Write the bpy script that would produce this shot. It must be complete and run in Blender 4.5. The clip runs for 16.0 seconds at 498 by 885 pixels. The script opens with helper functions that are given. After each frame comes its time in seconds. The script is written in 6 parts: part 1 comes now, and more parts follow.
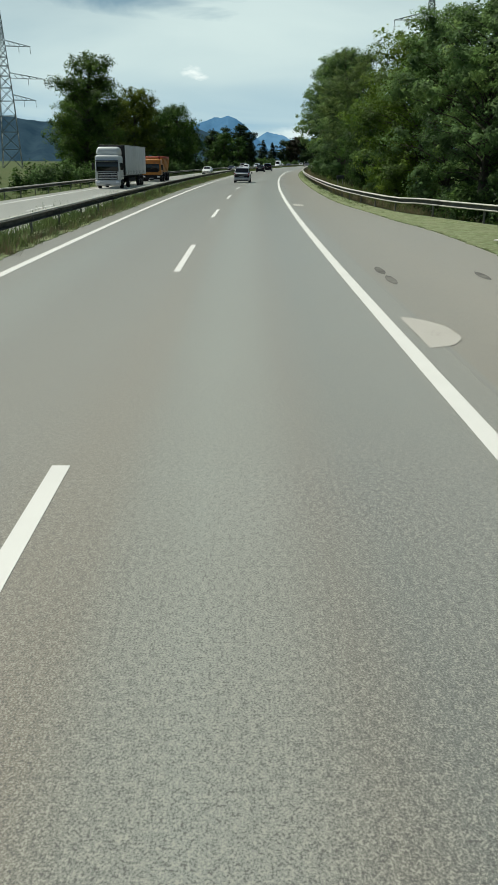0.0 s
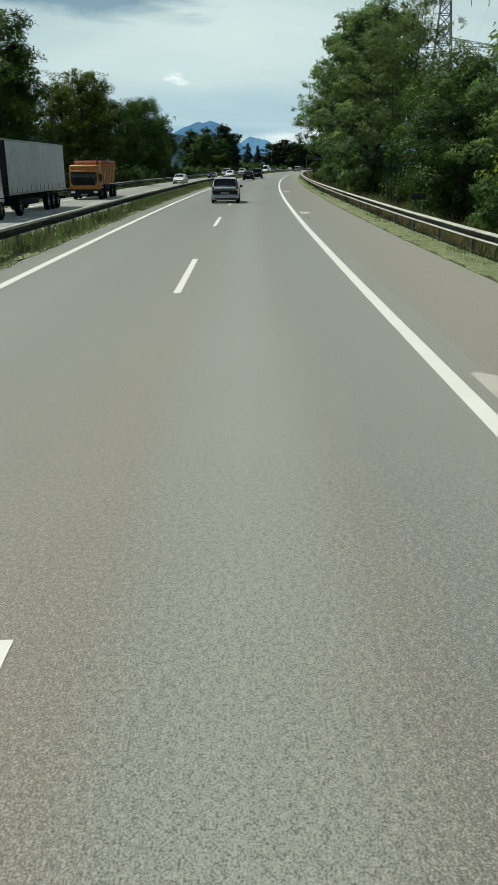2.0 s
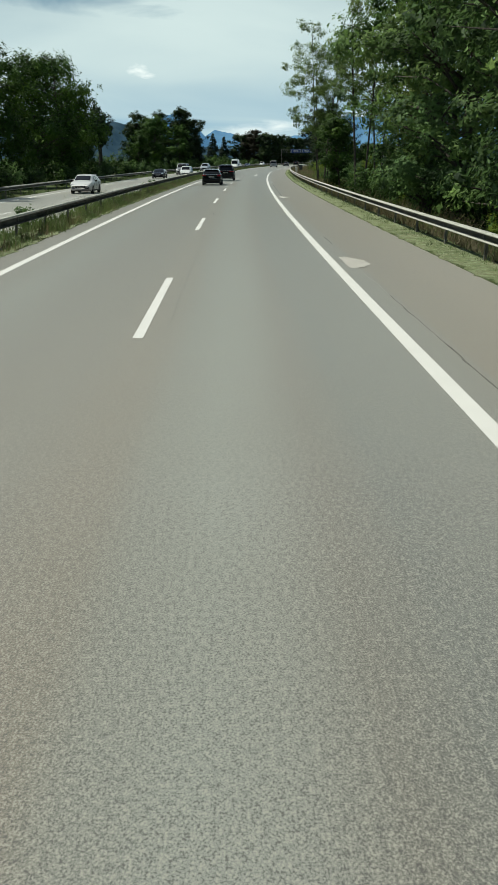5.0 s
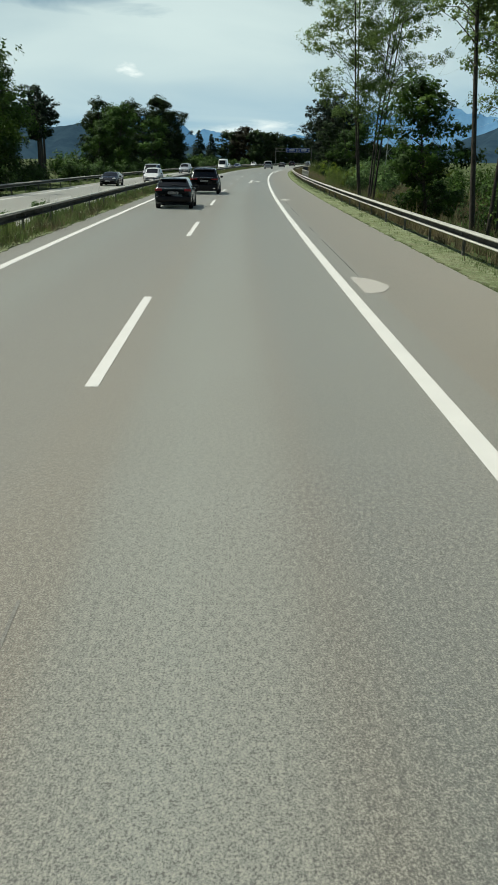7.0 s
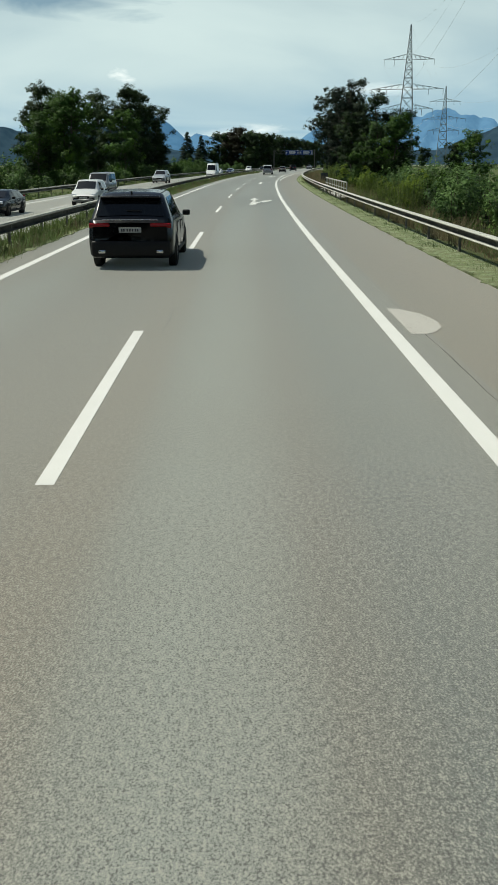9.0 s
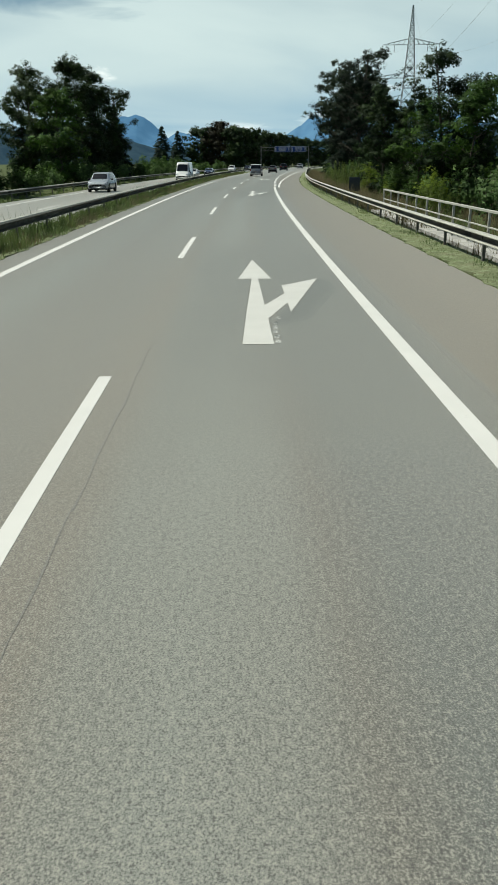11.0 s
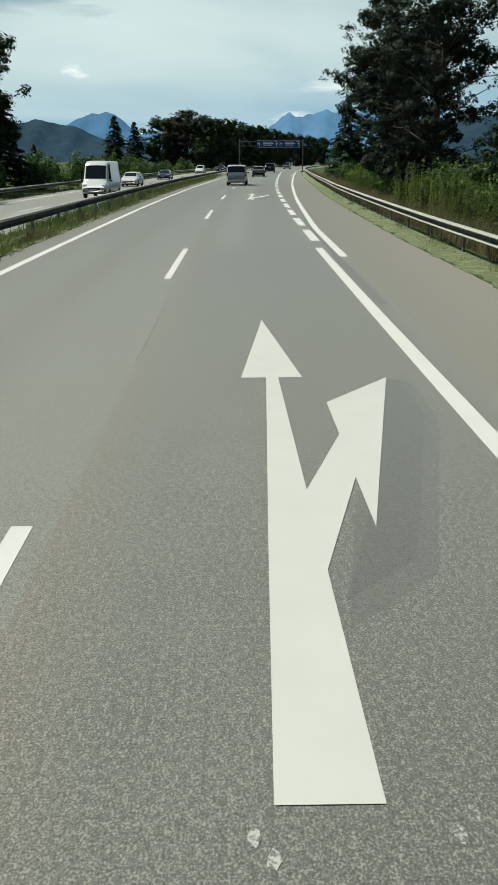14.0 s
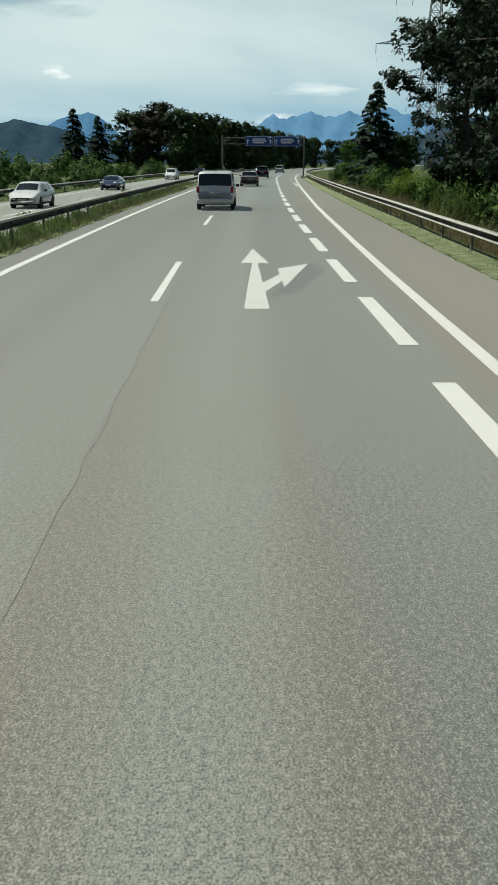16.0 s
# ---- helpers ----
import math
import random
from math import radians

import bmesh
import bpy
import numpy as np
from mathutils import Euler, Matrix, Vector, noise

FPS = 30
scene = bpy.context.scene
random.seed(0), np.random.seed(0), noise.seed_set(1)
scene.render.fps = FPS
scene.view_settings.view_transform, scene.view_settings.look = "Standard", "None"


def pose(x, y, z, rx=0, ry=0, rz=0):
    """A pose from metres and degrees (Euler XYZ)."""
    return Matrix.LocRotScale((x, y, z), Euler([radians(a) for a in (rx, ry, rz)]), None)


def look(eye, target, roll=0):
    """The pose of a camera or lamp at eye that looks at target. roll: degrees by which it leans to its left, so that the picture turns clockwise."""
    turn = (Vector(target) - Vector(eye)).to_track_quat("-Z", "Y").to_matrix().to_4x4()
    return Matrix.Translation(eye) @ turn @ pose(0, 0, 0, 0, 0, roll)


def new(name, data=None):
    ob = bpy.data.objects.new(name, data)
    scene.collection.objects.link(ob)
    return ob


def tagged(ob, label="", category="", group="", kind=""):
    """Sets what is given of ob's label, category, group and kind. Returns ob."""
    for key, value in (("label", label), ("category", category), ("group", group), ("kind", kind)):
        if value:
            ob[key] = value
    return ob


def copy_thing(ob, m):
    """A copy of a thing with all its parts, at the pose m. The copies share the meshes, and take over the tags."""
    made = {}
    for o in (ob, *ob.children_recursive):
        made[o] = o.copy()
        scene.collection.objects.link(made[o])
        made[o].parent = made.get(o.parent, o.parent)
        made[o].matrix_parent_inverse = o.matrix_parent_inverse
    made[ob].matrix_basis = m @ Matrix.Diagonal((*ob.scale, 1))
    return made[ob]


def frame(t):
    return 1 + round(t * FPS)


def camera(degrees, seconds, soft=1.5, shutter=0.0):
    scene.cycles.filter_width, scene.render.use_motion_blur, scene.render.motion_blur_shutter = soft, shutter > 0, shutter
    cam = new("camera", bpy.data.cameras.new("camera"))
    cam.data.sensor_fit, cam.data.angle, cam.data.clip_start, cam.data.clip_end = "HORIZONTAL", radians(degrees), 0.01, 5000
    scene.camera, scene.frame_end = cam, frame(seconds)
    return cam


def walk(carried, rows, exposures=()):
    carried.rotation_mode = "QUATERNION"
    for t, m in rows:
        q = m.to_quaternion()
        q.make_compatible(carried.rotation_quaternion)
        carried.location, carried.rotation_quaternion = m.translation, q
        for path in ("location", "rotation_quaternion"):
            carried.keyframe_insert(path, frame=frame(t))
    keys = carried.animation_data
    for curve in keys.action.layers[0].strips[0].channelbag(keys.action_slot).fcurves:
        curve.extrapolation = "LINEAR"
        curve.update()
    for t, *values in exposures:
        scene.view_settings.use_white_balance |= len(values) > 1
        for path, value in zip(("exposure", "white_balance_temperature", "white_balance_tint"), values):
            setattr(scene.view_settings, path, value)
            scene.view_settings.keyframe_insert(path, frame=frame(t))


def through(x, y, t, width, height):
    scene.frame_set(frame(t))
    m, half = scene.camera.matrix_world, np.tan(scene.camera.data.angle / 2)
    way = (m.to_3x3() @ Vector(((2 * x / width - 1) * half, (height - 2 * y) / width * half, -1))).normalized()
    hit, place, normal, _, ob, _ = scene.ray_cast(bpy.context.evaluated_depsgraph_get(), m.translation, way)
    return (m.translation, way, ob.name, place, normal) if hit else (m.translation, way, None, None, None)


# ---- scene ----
EXPOSURE, KELVIN, TINT, SKY = 0.16, 6500.0, 0.0, 0.05
CLOUD, CUMULUS = (0.625, 0.715, 0.735), (0.90, 0.93, 0.94)
HAZE = (0.235, 0.42, 0.60)
cam = camera(35.02, 16.0)
# seconds, x, y, z, yaw, pitch, roll
PATH = [
    (0.0, 1.465, -6.059, 2.372, -0.729, -19.673, 0.314),
    (0.5, 1.473, 3.633, 2.372, -0.776, -19.697, -0.300),
    (1.0, 1.447, 13.091, 2.372, -1.620, -19.551, 0.649),
    (1.5, 1.532, 22.833, 2.372, -1.540, -19.305, 0.021),
    (2.0, 1.590, 32.358, 2.372, -1.696, -19.361, -0.245),
    (2.5, 1.711, 42.008, 2.372, -2.335, -19.334, 0.321),
    (3.0, 1.873, 51.736, 2.372, -2.775, -19.240, 0.577),
    (3.5, 2.233, 61.898, 2.372, -3.364, -19.992, 0.259),
    (4.0, 2.522, 71.563, 2.372, -3.707, -19.851, 0.431),
    (4.5, 2.980, 81.250, 2.372, -3.929, -19.802, 0.241),
    (5.0, 3.550, 90.930, 2.372, -4.145, -19.754, 0.052),
    (5.5, 4.175, 100.605, 2.372, -4.358, -19.705, -0.138),
    (6.0, 4.831, 110.179, 2.372, -4.560, -19.600, -0.327),
    (6.5, 5.424, 119.688, 2.372, -4.626, -19.605, -0.166),
    (7.0, 5.939, 129.413, 2.372, -5.086, -19.768, 0.602),
    (7.5, 6.570, 138.987, 2.372, -4.992, -19.682, 0.280),
    (8.0, 7.252, 148.976, 2.372, -5.012, -19.680, 0.036),
    (8.5, 7.960, 158.365, 2.372, -5.424, -19.745, 0.325),
    (9.0, 8.748, 167.955, 2.372, -5.326, -19.510, -0.098),
    (9.5, 9.591, 177.598, 2.372, -5.612, -19.535, -0.128),
    (10.0, 10.464, 187.234, 2.372, -5.900, -19.561, -0.158),
    (10.5, 11.348, 196.866, 2.372, -6.189, -19.587, -0.187),
    (11.0, 12.244, 206.492, 2.372, -6.482, -19.612, -0.217),
    (11.5, 13.121, 216.183, 2.372, -6.860, -19.610, -0.255),
    (12.0, 14.131, 225.592, 2.372, -7.019, -19.660, -0.736),
    (12.5, 15.184, 235.439, 2.372, -7.433, -19.391, -0.201),
    (13.0, 16.278, 244.826, 2.372, -7.782, -19.459, 0.139),
    (13.5, 17.450, 254.647, 2.372, -7.890, -19.716, -0.273),
    (14.0, 18.629, 264.156, 2.372, -8.389, -19.704, 0.001),
    (14.5, 19.901, 273.725, 2.372, -8.647, -19.491, 0.116),
    (15.0, 21.274, 283.158, 2.372, -8.345, -19.802, -1.289),
    (15.5, 22.539, 292.761, 2.372, -9.111, -19.670, -0.082),
    (16.0, 23.941, 302.487, 2.372, -9.621, -19.580, 0.327),
]
walk(cam, [(t, pose(x, y, z, 0, 0, yaw) @ pose(0, 0, 0, 90 + pitch) @ pose(0, 0, 0, 0, 0, roll)) for t, x, y, z, yaw, pitch, roll in PATH],
     exposures=[(0.0, EXPOSURE, KELVIN, TINT), (16.0, EXPOSURE, KELVIN, TINT)])

# ---------------------------------------------------------------- light
SUN_AZ, SUN_EL = -62.0, 59.0          # degrees clockwise from +y, and up
sun = new("sun", bpy.data.lights.new("sun", "SUN"))
sun.data.energy, sun.data.angle, sun.data.color = 4.9, radians(0.6), (1.0, 0.965, 0.885)
sd = Vector((math.sin(radians(SUN_AZ)) * math.cos(radians(SUN_EL)), math.cos(radians(SUN_AZ)) * math.cos(radians(SUN_EL)), math.sin(radians(SUN_EL))))
sun.matrix_world = look(sd * 50, (0, 0, 0))

world = bpy.data.worlds.new("sky")
scene.world = world
world.use_nodes = True
wt = world.node_tree
wt.nodes.clear()


def wn(kind, **kw):
    n = wt.nodes.new(kind)
    for k, v in kw.items():
        n.inputs[k].default_value = v
    return n


def wmath(op, a, b=None, c=None):
    n = wt.nodes.new("ShaderNodeMath")
    n.operation = op
    for i, v in enumerate((a, b, c)):
        if v is None:
            continue
        if isinstance(v, (int, float)):
            n.inputs[i].default_value = v
        else:
            wt.links.new(v, n.inputs[i])
    return n.outputs[0]


def wmix(fac, a, b):
    n = wt.nodes.new("ShaderNodeMix")
    n.data_type = "RGBA"
    for i, v in ((0, fac), (6, a), (7, b)):
        if isinstance(v, (int, float)):
            n.inputs[i].default_value = v
        elif isinstance(v, tuple):
            n.inputs[i].default_value = v
        else:
            wt.links.new(v, n.inputs[i])
    return n.outputs[2]


sky = wt.nodes.new("ShaderNodeTexSky")
sky.sky_type, sky.sun_disc = "NISHITA", False
sky.sun_elevation, sky.sun_rotation = radians(SUN_EL), radians(SUN_AZ)
sky.air_density, sky.dust_density, sky.ozone_density = 1.2, 1.6, 1.5
coord = wt.nodes.new("ShaderNodeTexCoord")
sep = wt.nodes.new("ShaderNodeSeparateXYZ")
wt.links.new(coord.outputs["Generated"], sep.inputs[0])
dx, dy, dz = sep.outputs
# a high cloud sheet, seen in the plane overhead so that it draws out into streaks towards the horizon
up = wmath("ADD", wmath("MAXIMUM", dz, 0.0), 0.09)
comb = wt.nodes.new("ShaderNodeCombineXYZ")
wt.links.new(wmath("DIVIDE", dx, up), comb.inputs[0])
wt.links.new(wmath("DIVIDE", dy, up), comb.inputs[1])
veil = wn("ShaderNodeTexNoise", Scale=0.30, Detail=6.0, Roughness=0.48, Distortion=0.6)
wt.links.new(comb.outputs[0], veil.inputs["Vector"])
low = wn("ShaderNodeTexNoise", Scale=0.16, Detail=3.0, Roughness=0.5, Distortion=0.3)
wt.links.new(comb.outputs[0], low.inputs["Vector"])
mixed = wmath("ADD", wmath("MULTIPLY", veil.outputs[0], 0.6), wmath("MULTIPLY", low.outputs[0], 0.4))
ramp = wt.nodes.new("ShaderNodeMapRange")
ramp.interpolation_type = "SMOOTHSTEP"
for i_, x_ in enumerate((0.38, 0.62, 0.20, 1.0)):
    ramp.inputs[i_ + 1].default_value = x_
# bluer close over the mountains, and one wide opening high to the left
rim = wt.nodes.new("ShaderNodeMapRange")
rim.interpolation_type = "SMOOTHSTEP"
for i_, x_ in enumerate((0.045, 0.095, -0.05, 0.02)):
    rim.inputs[i_ + 1].default_value = x_
wt.links.new(dz, rim.inputs[0])
wt.links.new(wmath("ADD", mixed, rim.outputs[0]), ramp.inputs[0])
# the veil lies over the mountains and thins out overhead, where the sun stands in clear sky
fade = wt.nodes.new("ShaderNodeMapRange")
fade.interpolation_type = "SMOOTHSTEP"
for i_, x_ in enumerate((0.225, 0.36, 1.0, 0.03)):
    fade.inputs[i_ + 1].default_value = x_
wt.links.new(dz, fade.inputs[0])
south = wt.nodes.new("ShaderNodeMapRange")
south.interpolation_type = "SMOOTHSTEP"
for i_, x_ in enumerate((-0.35, 0.65, 0.15, 1.0)):
    south.inputs[i_ + 1].default_value = x_
wt.links.new(dy, south.inputs[0])
cover_all = wmath("MULTIPLY", wmath("MULTIPLY", ramp.outputs[0], fade.outputs[0]), south.outputs[0])


# a few separate cumulus shapes by their direction (degrees clockwise from +y, up, half width, half height)
def cumulus(az, el, w, h, seed, soft=1.1):
    a = wmath("ARCTAN2", dx, dy)
    e = wmath("ARCSINE", dz)
    u = wmath("DIVIDE", wmath("SUBTRACT", a, radians(az)), radians(w))
    v = wmath("DIVIDE", wmath("SUBTRACT", e, radians(el)), radians(h))
    c2 = wt.nodes.new("ShaderNodeCombineXYZ")
    wt.links.new(u, c2.inputs[0])
    wt.links.new(v, c2.inputs[1])
    c2.inputs[2].default_value = seed
    n = wn("ShaderNodeTexNoise", Scale=1.3, Detail=5.0, Roughness=0.55, Distortion=0.4)
    wt.links.new(c2.outputs[0], n.inputs["Vector"])
    r = wmath("SQRT", wmath("ADD", wmath("MULTIPLY", u, u), wmath("MULTIPLY", v, v)))
    k = wmath("SUBTRACT", wmath("ADD", 1.0, wmath("MULTIPLY", wmath("SUBTRACT", n.outputs[0], 0.5), 1.7)), r)
    m = wt.nodes.new("ShaderNodeMapRange")
    m.inputs[1].default_value, m.inputs[2].default_value = 0.0, soft
    wt.links.new(k, m.inputs[0])
    return m.outputs[0]


cover = wmath("MULTIPLY", cover_all, wmath("SUBTRACT", 1.0, wmath("MULTIPLY", cumulus(-12.5, 11.3, 14.0, 2.7, 9.0, 0.35), 0.95)))
scaled = wt.nodes.new("ShaderNodeVectorMath")
scaled.operation = "SCALE"
scaled.inputs[3].default_value = SKY
wt.links.new(sky.outputs[0], scaled.inputs[0])
# low over the land the blue is pale with haze
thin = wt.nodes.new("ShaderNodeMapRange")
thin.interpolation_type = "SMOOTHSTEP"
for i_, x_ in enumerate((0.02, 0.27, 0.92, 0.0)):
    thin.inputs[i_ + 1].default_value = x_
wt.links.new(dz, thin.inputs[0])
blue = wmix(thin.outputs[0], scaled.outputs[0], (*HAZE, 1))
col = wmix(cover, blue, (*CLOUD, 1))
for args in ((-3.15, 5.40, 0.78, 0.40, 1.0, 0.9), (-2.55, 5.14, 0.6, 0.2, 1.5), (14.0, 4.55, 2.6, 0.5, 2.0), (6.2, 2.1, 1.9, 0.40, 3.0), (4.2, 1.75, 2.2, 0.5, 5.0), (11.5, 2.6, 1.8, 0.5, 7.0)):
    col = wmix(wmath("MULTIPLY", cumulus(*args), 0.80), col, (*CUMULUS, 1))
bg = wt.nodes.new("ShaderNodeBackground")
wt.links.new(col, bg.inputs[0])
wo = wt.nodes.new("ShaderNodeOutputWorld")
wt.links.new(bg.outputs[0], wo.inputs[0])

# ---------------------------------------------------------------- materials


class Nodes:
    """A small builder for node materials."""

    def __init__(self, name, rough=0.8, metal=0.0, spec=0.3):
        self.m = bpy.data.materials.new(name)
        self.m.use_nodes = True
        self.t = self.m.node_tree
        self.p = self.t.nodes["Principled BSDF"]
        self.p.inputs["Roughness"].default_value = rough
        self.p.inputs["Metallic"].default_value = metal
        self.p.inputs["Specular IOR Level"].default_value = spec

    def add(self, kind, **kw):
        n = self.t.nodes.new(kind)
        for k, v in kw.items():
            self.put(n.inputs[k.replace("_", " ")], v)
        return n

    def put(self, socket, v):
        if isinstance(v, bpy.types.NodeSocket):
            self.t.links.new(v, socket)
        elif isinstance(v, tuple) and len(v) == 3 and socket.type == "RGBA":
            socket.default_value = (*v, 1)
        else:
            socket.default_value = v

    def math(self, op, a, b=0.0, clamp=False):
        n = self.t.nodes.new("ShaderNodeMath")
        n.operation, n.use_clamp = op, clamp
        self.put(n.inputs[0], a)
        self.put(n.inputs[1], b)
        return n.outputs[0]

    def mix(self, fac, a, b, blend="MIX"):
        n = self.t.nodes.new("ShaderNodeMix")
        n.data_type, n.blend_type = "RGBA", blend
        self.put(n.inputs[0], fac)
        self.put(n.inputs[6], a)
        self.put(n.inputs[7], b)
        return n.outputs[2]

    def span(self, v, lo, hi, a=0.0, b=1.0, smooth=False):
        n = self.t.nodes.new("ShaderNodeMapRange")
        n.interpolation_type = "SMOOTHSTEP" if smooth else "LINEAR"
        for i, x in enumerate((v, lo, hi, a, b)):
            self.put(n.inputs[i], x)
        return n.outputs[0]

    def noise(self, vec, scale, detail=4.0, rough=0.55):
        n = self.add("ShaderNodeTexNoise", Scale=scale, Detail=detail, Roughness=rough)
        if vec is not None:
            self.put(n.inputs["Vector"], vec)
        return n.outputs[0]

    def obj(self):
        return self.add("ShaderNodeTexCoord").outputs["Object"]

    def bump(self, h, strength=0.3, dist=0.01):
        n = self.add("ShaderNodeBump", Strength=strength, Distance=dist, Height=h)
        self.put(self.p.inputs["Normal"], n.outputs[0])

    def base(self, c):
        self.put(self.p.inputs["Base Color"], c)


def plain(name, colour, rough=0.6, metal=0.0, vary=0.12, scale=3.0, spec=0.3, coat=0.0, grit=0.0):
    """A painted or solid surface with a little uneven tone and dirt."""
    n = Nodes(name, rough, metal, spec)
    v = n.obj()
    f = n.noise(v, scale)
    g = n.noise(v, scale * 14)
    k = n.math("ADD", n.math("MULTIPLY", f, 0.7), n.math("MULTIPLY", g, 0.3))
    d = tuple(c * (1 - vary * 1.6) for c in colour)
    l = tuple(min(1, c * (1 + vary)) for c in colour)
    n.base(n.mix(n.span(k, 0.35, 0.65), d, l))
    n.put(n.p.inputs["Roughness"], n.span(g, 0.3, 0.7, rough * 0.85, min(1, rough * 1.15)))
    n.put(n.p.inputs["Coat Weight"], coat)
    if grit:
        n.bump(g, grit)
    return n.m


def asphalt(name, bands, grain=1.0):
    """Worn asphalt; the UV map runs in metres along and across the road. bands: (across, colour), blended and broken up by noise."""
    n = Nodes(name, 0.9, 0.0, 0.85)
    n.p.inputs["Sheen Weight"].default_value = 0.66
    n.p.inputs["Sheen Tint"].default_value = (1.0, 0.95, 0.84, 1)
    n.p.inputs["Sheen Roughness"].default_value = 0.45
    uv = n.add("ShaderNodeUVMap").outputs[0]
    sp = n.add("ShaderNodeSeparateXYZ")
    n.put(sp.inputs[0], uv)
    s, l = sp.outputs[0], sp.outputs[1]
    st = n.add("ShaderNodeCombineXYZ")
    n.put(st.inputs[0], n.math("MULTIPLY", s, 0.045))
    n.put(st.inputs[1], n.math("MULTIPLY", l, 0.9))
    streak = n.noise(st.outputs[0], 1.0, 5.0, 0.6)
    wob = n.noise(st.outputs[0], 0.8, 3.0, 0.5)
    lo, hi = bands[0][0], bands[-1][0]
    mean = tuple(sum(c[i] for x, c in bands) / len(bands) for i in range(3))
    bands = [(x, tuple(m + (v - m) * (1.6 if grain >= 1.0 else 1.0) for v, m in zip(c, mean))) for x, c in bands]
    ramp = n.add("ShaderNodeValToRGB")
    el = ramp.color_ramp.elements
    for k, (x, c) in enumerate(bands):
        e = el[k] if k < 2 else el.new(1.0)
        e.position = (x - lo) / (hi - lo)
        e.color = (*c, 1)
    for k, (x, c) in enumerate(bands):
        el[k].position, el[k].color = (x - lo) / (hi - lo), (*c, 1)
    shifted = n.math("ADD", l, n.math("MULTIPLY", n.math("SUBTRACT", wob, 0.5), 0.7))
    n.put(ramp.inputs[0], n.span(shifted, lo, hi))
    c = n.mix(n.span(streak, 0.36, 0.64, 0.0, 0.22), ramp.outputs[0], mean)
    cloud = n.noise(uv, 0.5, 5.0, 0.6)
    c = n.mix(n.span(cloud, 0.32, 0.68, 0.0, 0.20), c, (mean[0] * 0.80, mean[1] * 0.74, mean[2] * 0.68))
    c = n.mix(n.span(n.noise(uv, 2.3, 4.0, 0.6), 0.45, 0.70, 0.0, 0.12), c, tuple(min(1, x * 1.5) for x in mean))
    # an older, darker stretch of surfacing further on
    c = n.mix(n.span(s, 195.0, 232.0, 0.0, 1.0, True), c, (0.93, 0.93, 0.93), "MULTIPLY") if grain >= 1.0 else c
    # the later strip of surfacing that begins beside the lane dashes
    if grain >= 1.0:
        strip = n.math("MULTIPLY", n.math("MULTIPLY", n.span(l, 0.215, 0.245), n.span(l, 0.25, 1.1, 1.0, 0.0)), n.math("MULTIPLY", n.span(s, 222.0, 240.0), n.span(s, 328.0, 350.0, 1.0, 0.0)))
        c = n.mix(n.math("MULTIPLY", strip, n.span(n.noise(uv, 1.7, 4.0, 0.6), 0.3, 0.6, 0.25, 0.75)), c, (0.136, 0.125, 0.103))
        old = n.math("MULTIPLY", n.math("MULTIPLY", n.span(l, -1.7, -0.9), n.span(l, 0.215, 0.245, 1.0, 0.0)), n.math("MULTIPLY", n.span(s, 222.0, 240.0), n.span(s, 328.0, 350.0, 1.0, 0.0)))
        c = n.mix(n.math("MULTIPLY", old, n.span(n.noise(uv, 1.2, 4.0, 0.6), 0.3, 0.6, 0.55, 0.95)), c, (0.166, 0.172, 0.157))
        # darker, younger surfacing laid where the older arrows were taken up
        for s_a, s_b in ((212.0, 234.0), (261.0, 292.0)):
            young = n.math("MULTIPLY", n.math("MULTIPLY", n.span(s, s_a, s_a + 7.0, 0.0, 1.0, True), n.span(s, s_b - 7.0, s_b, 1.0, 0.0, True)), n.math("MULTIPLY", n.span(l, 0.3, 0.9), n.span(l, 3.9, 4.2, 1.0, 0.0)))
            c = n.mix(n.math("MULTIPLY", young, n.span(n.noise(uv, 0.9, 4.0, 0.6), 0.3, 0.6, 0.6, 1.0)), c, (0.096, 0.100, 0.092))
    chip = n.noise(uv, 84.0, 3.0, 0.65)
    grit = n.noise(uv, 26.0, 3.0, 0.65)
    stone = n.math("ADD", n.math("MULTIPLY", chip, 0.64), n.math("MULTIPLY", grit, 0.36))
    c = n.mix(n.span(stone, 0.40, 0.497, 0.92 * grain, 0.0), c, tuple(x * 0.22 for x in mean))
    c = n.mix(n.span(stone, 0.507, 0.60, 0.0, 0.90 * grain), c, tuple(min(1, x * 2.1) for x in mean))
    n.base(n.mix(1.0, c, (0.775, 0.775, 0.755) if grain >= 1.0 else (0.87, 0.845, 0.81), "MULTIPLY"))
    n.put(n.p.inputs["Roughness"], n.span(grit, 0.3, 0.7, 0.70, 0.90))
    n.bump(stone, 0.4, 0.006)
    return n.m


def gritty(name, colour):
    """Chippings of the road surface in one shade."""
    n = Nodes(name, 0.9, 0.0, 0.85)
    n.p.inputs["Sheen Weight"].default_value = 0.66
    n.p.inputs["Sheen Tint"].default_value = (1.0, 0.95, 0.84, 1)
    n.p.inputs["Sheen Roughness"].default_value = 0.45
    v = n.obj()
    stone = n.math("ADD", n.math("MULTIPLY", n.noise(v, 75.0, 3.0, 0.65), 0.62), n.math("MULTIPLY", n.noise(v, 26.0, 3.0, 0.65), 0.38))
    c = n.mix(n.span(n.noise(v, 1.4, 4.0, 0.6), 0.3, 0.7, 0.0, 0.3), colour, tuple(x * 1.3 for x in colour))
    c = n.mix(n.span(stone, 0.38, 0.495, 0.85, 0.0), c, tuple(x * 0.40 for x in colour))
    n.base(n.mix(n.span(stone, 0.515, 0.61, 0.0, 0.75), c, tuple(x * 1.8 for x in colour)))
    n.bump(stone, 0.3, 0.006)
    return n.m


